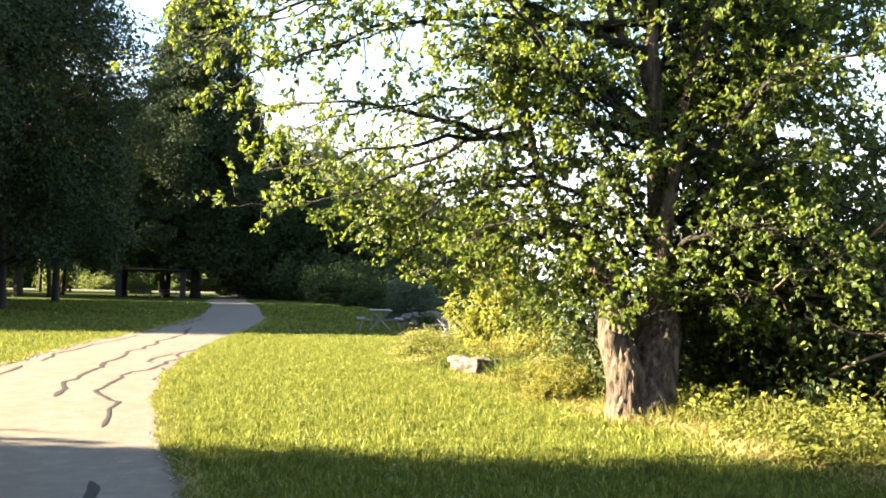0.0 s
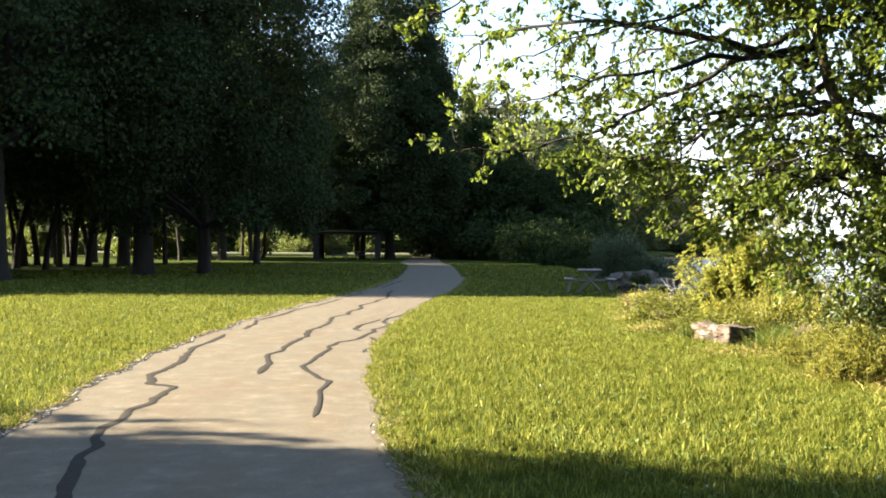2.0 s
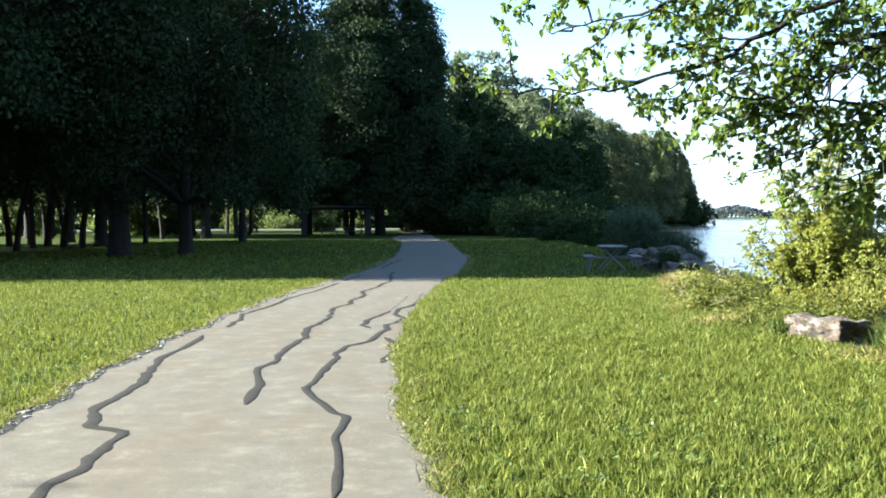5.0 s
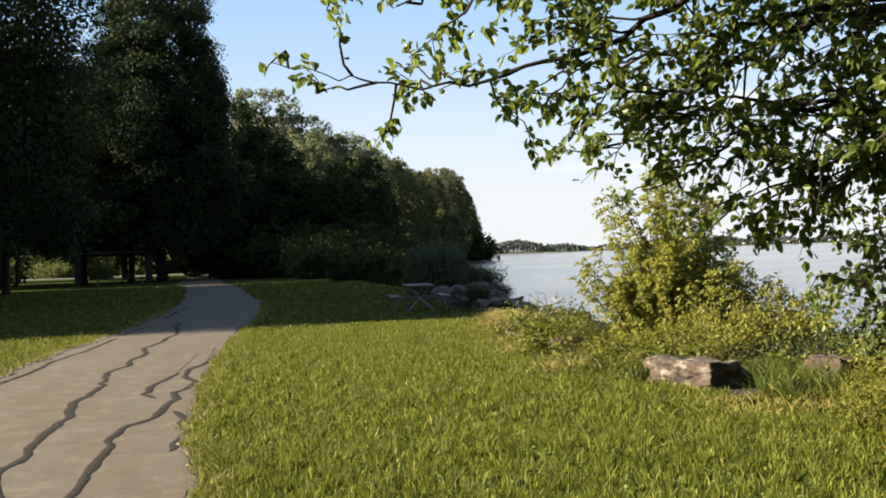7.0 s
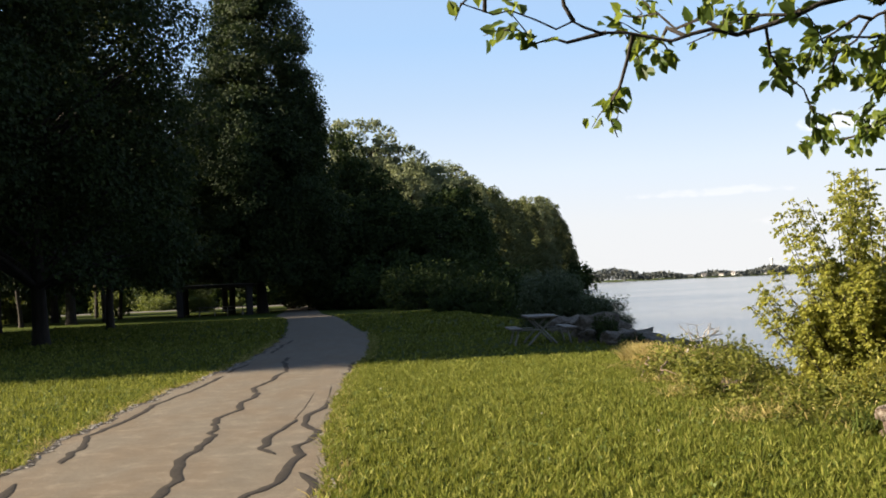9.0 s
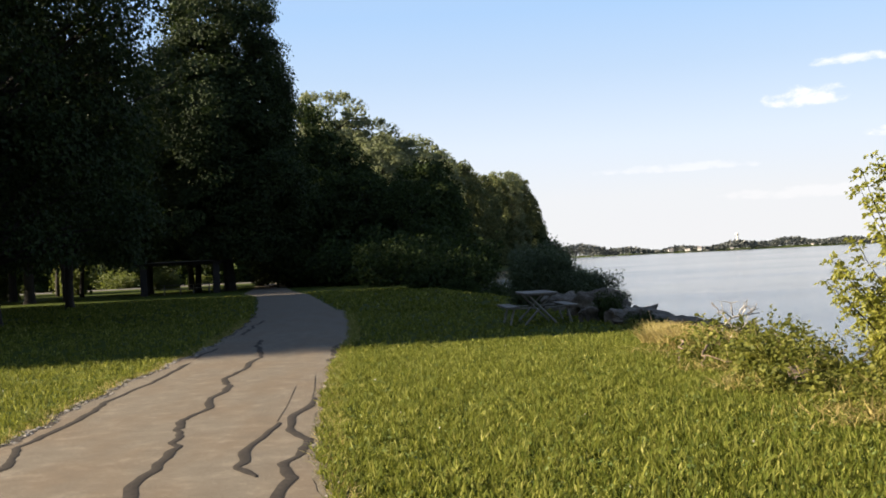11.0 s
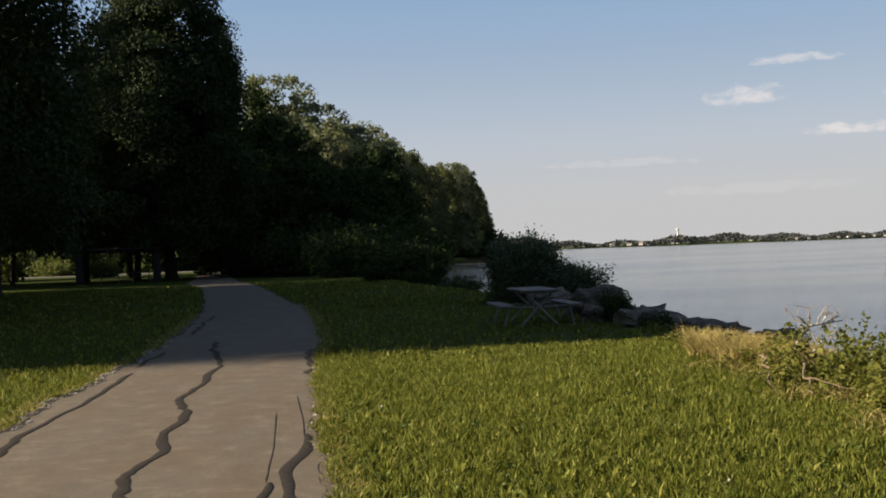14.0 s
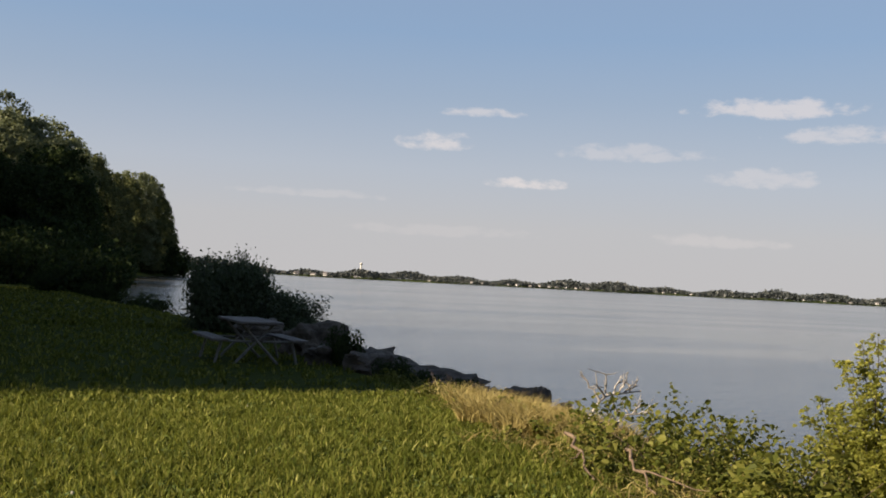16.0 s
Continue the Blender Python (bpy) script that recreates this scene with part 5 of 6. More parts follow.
lay(boulder("stone_slab", "squared limestone block with worn pale edges at the lawn's edge", 2, (0.55, 0.9, 0.42), STONE, "stone", 0.24, 13, 0.03, 0.24), 5.0, 14.18, 25, 0.06)
lay(boulder("stone_block", "reddish rough stone half hidden in weeds", 5, (0.46, 0.42, 0.5), RED_STONE, "stone", 0.34, 9, 0.08, 0.2), 6.12, 13.3, 30, 0.05)
lay(boulder("stone_block", "small pale stone among the bank weeds", 8, (0.34, 0.24, 0.26), STONE, "stone", 0.3), 4.55, 18.6, 70, 0.02)
for seed, x, y, sx, sy, sz, turn in ((11, 6.5, 35.9, 1.2, 1.0, 0.7, 30), (12, 7.6, 34.4, 1.2, 1.0, 0.75, 80), (13, 6.6, 33.0, 0.9, 0.8, 0.6, 10), (14, 8.3, 31.6, 1.3, 1.0, 0.8, 50),
                                     (15, 8.5, 29.4, 1.0, 0.9, 0.7, 20), (16, 8.7, 27.4, 0.9, 0.7, 0.6, 70), (17, 8.5, 25.0, 0.8, 0.6, 0.5, 120), (18, 5.6, 37.2, 1.1, 0.9, 0.7, 150),
                                     (19, 8.4, 22.4, 0.7, 0.6, 0.5, 10), (20, 8.6, 19.5, 0.8, 0.7, 0.5, 60), (21, 7.5, 32.4, 0.9, 0.8, 0.55, 90), (22, 9.1, 33.4, 1.3, 1.1, 0.7, 40), (23, 7.4, 30.4, 0.9, 0.7, 0.5, 25),
                                     (24, 5.7, 33.4, 1.15, 0.95, 0.75, 15), (25, 6.5, 32.2, 1.2, 1.0, 0.7, 60), (26, 5.7, 30.5, 0.8, 0.7, 0.6, 35), (27, 6.5, 29.4, 0.8, 0.6, 0.6, 95), (28, 8.3, 27.6, 0.8, 0.7, 0.6, 10),
                                     (29, 7.0, 30.9, 1.9, 1.2, 0.75, 130), (30, 7.3, 29.4, 1.2, 0.9, 0.6, 160), (31, 8.0, 28.6, 0.9, 0.7, 0.5, 70),
                                     (32, 5.85, 28.1, 0.5, 0.4, 0.42, 20), (33, 6.5, 28.0, 0.6, 0.5, 0.68, 75), (34, 7.15, 27.9, 0.6, 0.55, 0.95, 130), (35, 6.85, 26.0, 0.55, 0.45, 0.85, 40), (36, 7.3, 24.2, 0.5, 0.45, 0.7, 100), (37, 5.2, 31.6, 0.7, 0.5, 0.5, 60)):
    tagged(lay(boulder("boulder", "grey lakeshore boulder on the bank", seed, (sx, sy, sz), GREY_STONE, sharp=0.62, levels=7, round_by=0.16, strata=0.22), x, y, turn, 0.12, 24 * math.sin(seed * 2.3)), group="boulders of the shore")


# ---- picnic table ----
def plank(sx, sy, sz, bevel=0.006):
    bm = bmesh.new()
    bmesh.ops.create_cube(bm, size=1.0)
    bmesh.ops.scale(bm, vec=(sx, sy, sz), verts=bm.verts)
    bmesh.ops.bevel(bm, geom=bm.edges[:], offset=bevel, segments=1, affect="EDGES")
    return bm


def shifted(bm, m):
    bmesh.ops.transform(bm, matrix=m, verts=bm.verts)
    return bm


def bar(a, b, r, material, name, sides=8):
    return mesh_of(name, *tubes([(np.array([a, b], float), np.array([r, r]))], sides), material, True)


def picnic_table():
    """Plank top and two plank benches on crossed pipe legs; the long side runs along y."""
    t = thing("picnic_table", "weathered wooden picnic table with crossed pipe legs on grass", "picnic table")
    for k in range(5):
        part("top_plank", bm_mesh("top_plank", shifted(plank(0.142, 1.83, 0.04), Matrix.Translation(((k - 2) * 0.15, 0, 0.73))), OLD_WOOD), t)
    for side in (-1, 1):
        bench = part("bench", bm_mesh("bench", shifted(plank(0.135, 1.83, 0.04), Matrix.Translation((side * 0.60, 0, 0.44))), OLD_WOOD), t)
        part("bench_plank", bm_mesh("bench_plank", shifted(plank(0.135, 1.83, 0.04), Matrix.Translation((side * 0.745, 0, 0.44))), OLD_WOOD), bench)
    for y in (-0.62, 0.62):
        for side in (-1, 1):
            part("leg", bar((side * 0.28, y, 0.70), (-side * 0.42, y + 0.03 * side, -0.03), 0.024, PIPE, "leg"), t)
            part("bench_leg", bar((side * 0.60, y, 0.42), (side * 0.72, y, -0.03), 0.024, PIPE, "bench_leg"), t)
            part("bench_arm", bar((side * 0.10, y, 0.40), (side * 0.78, y, 0.415), 0.02, PIPE, "bench_arm"), t)
        part("batten", bm_mesh("batten", shifted(plank(0.72, 0.07, 0.035), Matrix.Translation((0, y, 0.692))), OLD_WOOD), t)
    return t


table = picnic_table()
table.matrix_basis = Matrix.Translation((3.96, 32.0, float(land_height(np.array(3.96), np.array(32.0))) - 0.03)) @ Matrix.Rotation(radians(-1), 4, "Z")


# ---- picnic shelter far off under the trees ----
def shelter():
    s = thing("picnic_shelter", "open timber picnic shelter, tinted dark for the shade under the trees", "shelter")
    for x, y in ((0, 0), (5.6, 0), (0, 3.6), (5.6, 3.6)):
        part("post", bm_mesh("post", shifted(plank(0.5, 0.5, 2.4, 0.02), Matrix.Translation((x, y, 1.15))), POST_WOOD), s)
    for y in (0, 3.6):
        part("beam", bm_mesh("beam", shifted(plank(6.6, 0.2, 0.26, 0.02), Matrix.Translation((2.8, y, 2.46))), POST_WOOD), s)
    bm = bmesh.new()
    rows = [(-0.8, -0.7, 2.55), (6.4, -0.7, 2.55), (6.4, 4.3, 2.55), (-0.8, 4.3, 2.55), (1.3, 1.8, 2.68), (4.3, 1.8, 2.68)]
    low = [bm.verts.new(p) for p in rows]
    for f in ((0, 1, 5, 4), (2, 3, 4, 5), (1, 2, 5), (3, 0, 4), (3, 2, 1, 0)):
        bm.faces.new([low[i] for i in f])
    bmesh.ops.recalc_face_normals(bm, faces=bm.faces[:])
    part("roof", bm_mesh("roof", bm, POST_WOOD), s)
    return s


sh = shelter()
sh.matrix_basis = Matrix.Translation((-17.1, 92.0, -0.02)) @ Matrix.Rotation(radians(9), 4, "Z")


for x, y, turn in ((-15.2, 93.6, 8), (-13.0, 94.2, 12)):
    copy_thing(table, Matrix.Translation((x, y, 0.0)) @ Matrix.Rotation(radians(turn + 90), 4, "Z"))


# ---- dead branches washed up on the bank ----
def dead_branch(label, seed, start, end, r, forks, wood=PALE_WOOD):
    g = np.random.default_rng(seed)
    t = thing("dead_branch", label, "branch")
    main = wander(start, end, 9, 0.022 * math.dist(start, end), g)
    part("limb", mesh_of("limb", *tubes([(main, np.linspace(r, r * 0.35, 9))], 7), wood, True), t)
    for k in range(forks):
        a = main[g.integers(2, 8)]
        o = g.normal(size=3) * np.array([0.26, 0.26, 0.06]) + (np.array(end) - np.array(start)) * 0.25 + np.array([0, 0, 0.05])
        f = wander(a, a + o, 6, 0.012, g)
        part("fork", mesh_of("fork", *tubes([(f, np.linspace(r * 0.55, r * 0.15, 6))], 6), wood, True), t)
    return tagged(t, group="dead branches on the bank")


def antler(label, x, y, z, turn, size):
    """A bleached crown of a dead branch: one limb lying up the bank, with rising forks that fork again."""
    g = np.random.default_rng(int(100 * x))
    t = thing("dead_branch", label, "branch", "dead branches on the bank")
    main = spline([(-0.35, 0, -0.3), (-0.1, 0.02, 0.0), (0.2, 0.0, 0.06), (0.55, -0.03, 0.1)], 12) * size
    part("limb", mesh_of("limb", *tubes([(main, np.linspace(0.026, 0.01, 12) * size)], 7), PALE_WOOD, True), t)
    for k, (i, dx, dz) in enumerate(((3, -0.28, 0.42), (5, -0.1, 0.3), (6, 0.2, 0.26), (8, 0.28, 0.12), (9, 0.12, 0.2), (4, -0.3, 0.2), (7, 0.1, 0.34))):
        tip = main[i] + np.array([dx, 0.12 * g.normal(), dz]) * size
        f = wander(main[i], tip, 7, 0.016 * size, g)
        fork = part("fork", mesh_of("fork", *tubes([(f, np.linspace(0.018, 0.006, 7) * size)], 6), PALE_WOOD, True), t)
        for _ in range(3):
            j = g.integers(2, 6)
            q = wander(f[j], f[j] + g.normal(size=3) * np.array([0.1, 0.06, 0.06]) * size + np.array([0, 0, 0.06]) * size, 4, 0.008, g)
            part("twig", mesh_of("twig", *tubes([(q, np.linspace(0.009, 0.003, 4) * size)], 5), PALE_WOOD, True), fork)
    t.matrix_basis = Matrix.Translation((x, y, z)) @ Matrix.Rotation(radians(turn), 4, "Z")
    return t


antler("bleached forked dead branch lying over the bank", 5.45, 23.0, 0.42, 5, 0.72)
antler("bleached dead branch tangled in bank weeds", 5.35, 22.5, 0.3, -15, 0.45)
dead_branch("grey dead branch lying in the weeds", 3, (4.3, 21.95, 0.24), (3.88, 20.8, 0.06), 0.018, 1, DEAD_WOOD)
dead_branch("grey dead stick at the lawn's edge", 4, (4.4, 21.15, 0.22), (4.02, 20.2, 0.06), 0.016, 1, DEAD_WOOD)
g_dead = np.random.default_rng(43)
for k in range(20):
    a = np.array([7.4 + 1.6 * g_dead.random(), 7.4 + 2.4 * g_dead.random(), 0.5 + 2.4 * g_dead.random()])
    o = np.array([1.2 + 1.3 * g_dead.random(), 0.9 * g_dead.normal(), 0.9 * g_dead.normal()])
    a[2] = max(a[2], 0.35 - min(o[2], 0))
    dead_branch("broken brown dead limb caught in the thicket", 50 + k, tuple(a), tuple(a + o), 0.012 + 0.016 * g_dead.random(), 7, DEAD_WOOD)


# ---- far shore: woods, houses, water tower ----
def far_woods():
    g = np.random.default_rng(91)
    spots, sizes = [], []
    for bearing in np.arange(8, 75, 0.042):
        b = radians(bearing)
        rr = 1120 + 60 * math.sin(bearing * 0.9) + g.normal() * 25
        tall = 3.2 + 2.0 * math.sin(bearing * 0.6 + 1) + 1.8 * math.sin(bearing * 2.3) + 1.6 * g.random()
        if bearing < 13:
            tall += 3
        for _ in range(22):
            d, z = rr + g.normal() * 8, 1.0 + tall * g.random() ** 0.8
            spots.append((d * math.sin(b) + g.normal() * 1.5, d * math.cos(b) + g.normal() * 1.5, z))
            sizes.append(1.7 + 1.3 * g.random())
    spots, sizes = np.array(spots), np.array(sizes)
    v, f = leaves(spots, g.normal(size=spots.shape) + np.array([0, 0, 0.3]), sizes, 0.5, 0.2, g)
    ob = new("far_woods", mesh_of("far_woods", v, f, HAZED_WOODS))
    tagged(ob, "line of woods on the far lake shore, haze put into the leaf colour", "woods", kind="stuff")


far_woods()


def far_house(wide, deep, wall, roof_h, material):
    h = thing("lake_house", "pale lakeside house on the far shore", "house", "houses on the far shore")
    part("wall", bm_mesh("wall", shifted(plank(wide, deep, wall, 0.05), Matrix.Translation((0, 0, wall / 2))), material), h)
    bm = bmesh.new()
    x, y = wide / 2 + 0.5, deep / 2 + 0.5
    p = [bm.verts.new(c) for c in ((-x, -y, wall), (x, -y, wall), (x, y, wall), (-x, y, wall), (-x, 0, wall + roof_h), (x, 0, wall + roof_h))]
    for f in ((0, 1, 5, 4), (2, 3, 4, 5), (1, 2, 5), (3, 0, 4), (3, 2, 1, 0)):
        bm.faces.new([p[i] for i in f])
    bmesh.ops.recalc_face_normals(bm, faces=bm.faces[:])
    part("roof", bm_mesh("roof", bm, SHINGLE), h)
    for k in (-1, 0, 1):
        part("window", bm_mesh("window", shifted(plank(1.4, 0.12, 1.5, 0.02), Matrix.Translation((k * wide * 0.3, -deep / 2 - 0.03, wall * 0.55))), SHINGLE), h)
    return h


house_kinds = [far_house(8, 6, 3.4, 2.0, WHITE_WALL), far_house(10, 6, 2.6, 1.8, TAN_WALL), far_house(6, 6, 4.0, 2.2, WHITE_WALL)]
placed = [False, False, False]
g_house = np.random.default_rng(17)
for k, bearing in enumerate((16.5, 17.4, 18.0, 19.6, 23.6, 25.8, 26.4, 27.1, 27.8, 28.3, 29.0, 29.5, 30.0, 30.4, 30.9, 31.4, 32.0, 36.0, 36.6, 37.4, 43.0, 44.0, 45.2, 46.4, 48, 50, 53)):
    b = radians(bearing)
    d = 1075 + 60 * math.sin(bearing * 0.9) - 34 + 6 * g_house.random()
    kind = k % 3
    m = Matrix.Translation((d * math.sin(b), d * math.cos(b), 0.4)) @ Matrix.Rotation(-b + g_house.normal() * 0.3, 4, "Z") @ Matrix.Scale(0.42 + 0.25 * g_house.random(), 4)
    if placed[kind]:
        copy_thing(house_kinds[kind], m)
    else:
        house_kinds[kind].matrix_basis, placed[kind] = m, True


def water_tower():
    t = thing("water_tower", "white water tower above the far woods", "water tower")
    part("shaft", mesh_of("shaft", *tubes([(np.array([(0, 0, -2), (0, 0, 3), (0, 0, 18.0)]), np.array([3.0, 1.6, 1.3]))], 16), WHITE_WALL, True), t)
    bm = bmesh.new()
    bmesh.ops.create_uvsphere(bm, u_segments=20, v_segments=12, radius=2.6)
    bmesh.ops.scale(bm, vec=(1, 1, 0.75), verts=bm.verts)
    part("tank", bm_mesh("tank", shifted(bm, Matrix.Translation((0, 0, 19.0))), WHITE_WALL, True), t)
    return t


tower = water_tower()
tower.matrix_basis = Matrix.Translation((1240 * 0.341, 1240 * 0.94, 2)) @ Matrix.Scale(0.75, 4)

# ---- lawn, weeds and straw ----
def blades(points, height, width, g, lean=0.45):
    n = len(points)
    a = g.random(n) * 2 * np.pi
    side = np.stack([np.cos(a), np.sin(a), np.zeros(n)], -1) * (width / 2)[:, None]
    bend = np.stack([g.normal(size=n) * lean, g.normal(size=n) * lean, np.zeros(n)], -1) * height[:, None]
    up = np.array([[0, 0, 1.0]]) * height[:, None]
    mid = points + up * 0.55 + bend * 0.3
    tip = points + up * 0.95 + bend
    v = np.stack([points - side * 0.7, points + side * 0.7, mid + side, mid - side, tip], 1).reshape(-1, 3)
    q = np.arange(n)[:, None] * 5
    f = np.concatenate([q + np.array([[0, 1, 2]]), q + np.array([[0, 2, 3]]), q + np.array([[3, 2, 4]])], 1).reshape(-1, 3)
    return v, f


WEED_Y = (-3, 2, 4, 6, 8.5, 11, 13, 14, 15.2, 17, 20, 21.3, 22.5, 24.5, 26, 28, 31, 40)
WEED_X = (7.9, 7.3, 6.9, 6.4, 5.8, 5.1, 4.8, 4.5, 4.15, 4.0, 4.05, 4.1, 4.3, 4.55, 4.75, 5.4, 5.9, 6.4)


def weed_line(y):
    """Where the mown lawn gives way to the rough growth of the bank."""
    return np.interp(y, WEED_Y, WEED_X) + 0.15 * np.sin(y * 2.3) + 0.11 * np.sin(y * 5.1) + 0.06 * np.sin(y * 11.3 + 1)


def on_lawn(x, y, margin=0.0):
    left, right = path_edges(y)
    return ((x < left - 0.13 - 0.05 * np.sin(y * 3.1) - margin) | (x > right + 0.05 + margin)) & (x < weed_line(y) + 0.45)


def lawn_grass():
    """Mown grass in small uneven tufts, thickest where the walk passes."""
    g = np.random.default_rng(101)
    xs, ys, per = [], [], 7
    for n, x0, x1, y0, y1 in ((30000, -0.6, 7.4, 0.5, 12), (38000, -0.9, 6.0, 11, 27), (15000, -8.5, -2.0, 3, 16), (13000, -12, -3, 14, 27), (8000, -18, 5.5, 26, 42), (8000, -22, 6, 41, 75)):
        xs.append(x0 + (x1 - x0) * g.random(n))
        ys.append(y0 + (y1 - y0) * g.random(n))
    x, y = np.concatenate(xs), np.concatenate(ys)
    vigour = np.repeat(0.55 + 0.75 * g.random(len(x)) ** 1.6, per)
    x = np.repeat(x, per) + g.normal(size=len(x) * per) * 0.026
    y = np.repeat(y, per) + g.normal(size=len(y) * per) * 0.026
    keep = on_lawn(x, y)
    x, y, vigour = x[keep], y[keep], vigour[keep]
    patch = 0.5 + 0.5 * np.sin(x * 1.9 + 1.3 * np.sin(y * 1.1)) * np.sin(y * 1.6 + np.sin(x * 2.3))
    height = vigour * (0.04 + 0.062 * g.random(len(x)) + 0.025 * patch * g.random(len(x))) * np.where(y > 41, 1.3, 1.0)
    width = (0.005 + 0.006 * g.random(len(x))) * np.where(y > 12, 1.4, 1.0) * np.where(y > 26, 2.0, 1.0) * np.where(y > 41, 2.2, 1.0)
    p = np.stack([x, y, land_height(x, y) - 0.004], -1)
    tip = g.random(len(x)) < 0.05
    ob = new("lawn_grass", mesh_of("lawn_grass", *blades(p[~tip], height[~tip], width[~tip], g, 0.36), GRASS_BLADE))
    tagged(ob, "short mown green lawn grass", "grass", kind="stuff")
    ob = new("pale_grass", mesh_of("pale_grass", *blades(p[tip], height[tip] * 0.95, width[tip] * 1.3, g, 0.3), PALE_BLADE))
    tagged(ob, "pale yellow-green grass blades sunlit in the lawn", "grass", kind="stuff")


lawn_grass()


def lawn_clover():
    """Low clover leaves in loose patches all over the lawn, with a few pale flower heads."""
    g = np.random.default_rng(113)
    n, per = 5200, 6
    x, y = -8 + 14.5 * g.random(n), 1.5 + 25 * g.random(n) ** 1.15
    clump = np.array([noise.noise(Vector((a * 0.9, b * 0.9, 3.0))) for a, b in zip(x, y)])
    keep = on_lawn(x, y, 0.05) & (clump + 0.35 * g.random(n) > 0.05)
    x, y = np.repeat(x[keep], per), np.repeat(y[keep], per)
    x, y = x + 0.035 * g.normal(size=len(x)), y + 0.035 * g.normal(size=len(y))
    p = np.stack([x, y, land_height(x, y) + 0.025 + 0.035 * g.random(len(x))], -1)
    up = g.normal(size=p.shape) * 0.4 + np.array([-0.2, -0.3, 1.0])
    v, f = leaves(p, g.normal(size=p.shape) * np.array([1, 1, 0.3]), 0.018 + 0.016 * g.random(len(p)), 0.5, 0.1, g, True, up)
    tagged(new("clover", mesh_of("clover", v, f, CLOVER_LEAF)), "pale green clover leaves low in the lawn", "clover", kind="stuff")
    bm = bmesh.new()
    bmesh.ops.create_icosphere(bm, subdivisions=1, radius=1.0)
    unit = np.array([q.co[:] for q in bm.verts])
    tri = np.array([[q.index for q in face.verts] for face in bm.faces])
    bm.free()
    at = p[g.choice(len(p), 40, replace=False)] + np.array([0, 0, 0.025])
    v = unit[None] * (0.006 + 0.007 * g.random(len(at)))[:, None, None] * (1 + 0.2 * g.normal(size=(len(at), len(unit), 1))) + at[:, None]
    f = tri[None] + (np.arange(len(at)) * len(unit))[:, None, None]
    tagged(new("clover_flowers", mesh_of("clover_flowers", v.reshape(-1, 3), f.reshape(-1, 3), CLOVER_FLOWER)), "small cream clover flower heads in the lawn", "flowers", kind="stuff")


lawn_clover()


def path_fringe():
    """Longer, paler grass that hangs over both edges of the asphalt."""
    g = np.random.default_rng(103)
    n = 26000
    y = -3 + 44 * g.random(n)
    left, right = path_edges(y)
    west = g.random(n) < 0.45
    x = np.where(west, left - 0.07 - 0.2 * g.random(n) ** 0.8, right + 0.22 * g.random(n) ** 0.8 + 0.03)
    p = np.stack([x, y, land_height(x, y)], -1)
    h, wd = 0.04 + 0.07 * g.random(n), 0.006 + 0.008 * g.random(n)
    dry = g.random(n) < 0.5
    a = new("fringe_grass", mesh_of("fringe_grass", *blades(p[~dry], h[~dry], wd[~dry], g, 0.8), GRASS_BLADE))
    tagged(a, "uneven green grass overhanging the path's edge", "grass", kind="stuff")
    b = new("dry_fringe", mesh_of("dry_fringe", *blades(p[dry], h[dry] * 0.8, wd[dry], g, 1.0), STRAW))
    tagged(b, "dry straw-coloured grass along the path's edge", "dry grass", kind="stuff")


path_fringe()


def path_gravel():
    """Loose pale stones along the west edge of the asphalt, and a few on the east."""
    g = np.random.default_rng(109)
    bm = bmesh.new()
    bmesh.ops.create_icosphere(bm, subdivisions=1, radius=1.0)
    unit = np.array([v.co[:] for v in bm.verts])
    tri = np.array([[v.index for v in f.verts] for f in bm.faces])
    bm.free()
    n = 2400
    y = 2 + 30 * g.random(n)
    left, right = path_edges(y)
    west = g.random(n) < 0.8
    x = np.where(west, left - 0.15 * g.random(n) ** 1.3, right + 0.16 * g.random(n))
    size = 0.004 + 0.024 * g.random(n) ** 2.2
    shape = unit[None] * (1 + 0.25 * g.normal(size=(n, len(unit), 1))) * (size[:, None, None] * np.array([1.2, 1.0, 0.6]))
    v = shape + np.stack([x, y, land_height(x, y) + 0.022], -1)[:, None]
    f = tri[None] + (np.arange(n) * len(unit))[:, None, None]
    ob = new("gravel", mesh_of("gravel", v.reshape(-1, 3), f.reshape(-1, 3), CHALK))
    tagged(ob, "loose pale gravel along the path's edge", "gravel", kind="stuff")


path_gravel()


def bank_litter():
    """Dark soil, dead leaves and thatch that cover the bank under the weeds."""
    ys = np.arange(-8.0, 33, 0.25)
    edge = weed_line(ys)
    cols = []
    for u in np.linspace(0.0, 3.4, 12):
        x = edge + 0.12 + u
        cols.append(np.stack([x, ys, land_height(x, ys) + 0.012 + 0.012 * np.sin(5 * ys + 7 * u) - (0.03 if u == 0 else 0)], -1))
    v = np.stack(cols, 1)
    n, k = v.shape[:2]
    i = (np.arange(n - 1)[:, None] * k + np.arange(k - 1)).reshape(-1, 1)
    ob = new("bank_soil", mesh_of("bank_soil", v.reshape(-1, 3), i + np.array([[0, 1, k + 1, k]]), SOIL, True))
    tagged(ob, "dark soil and litter on the lake bank", "soil", kind="structure")


bank_litter()


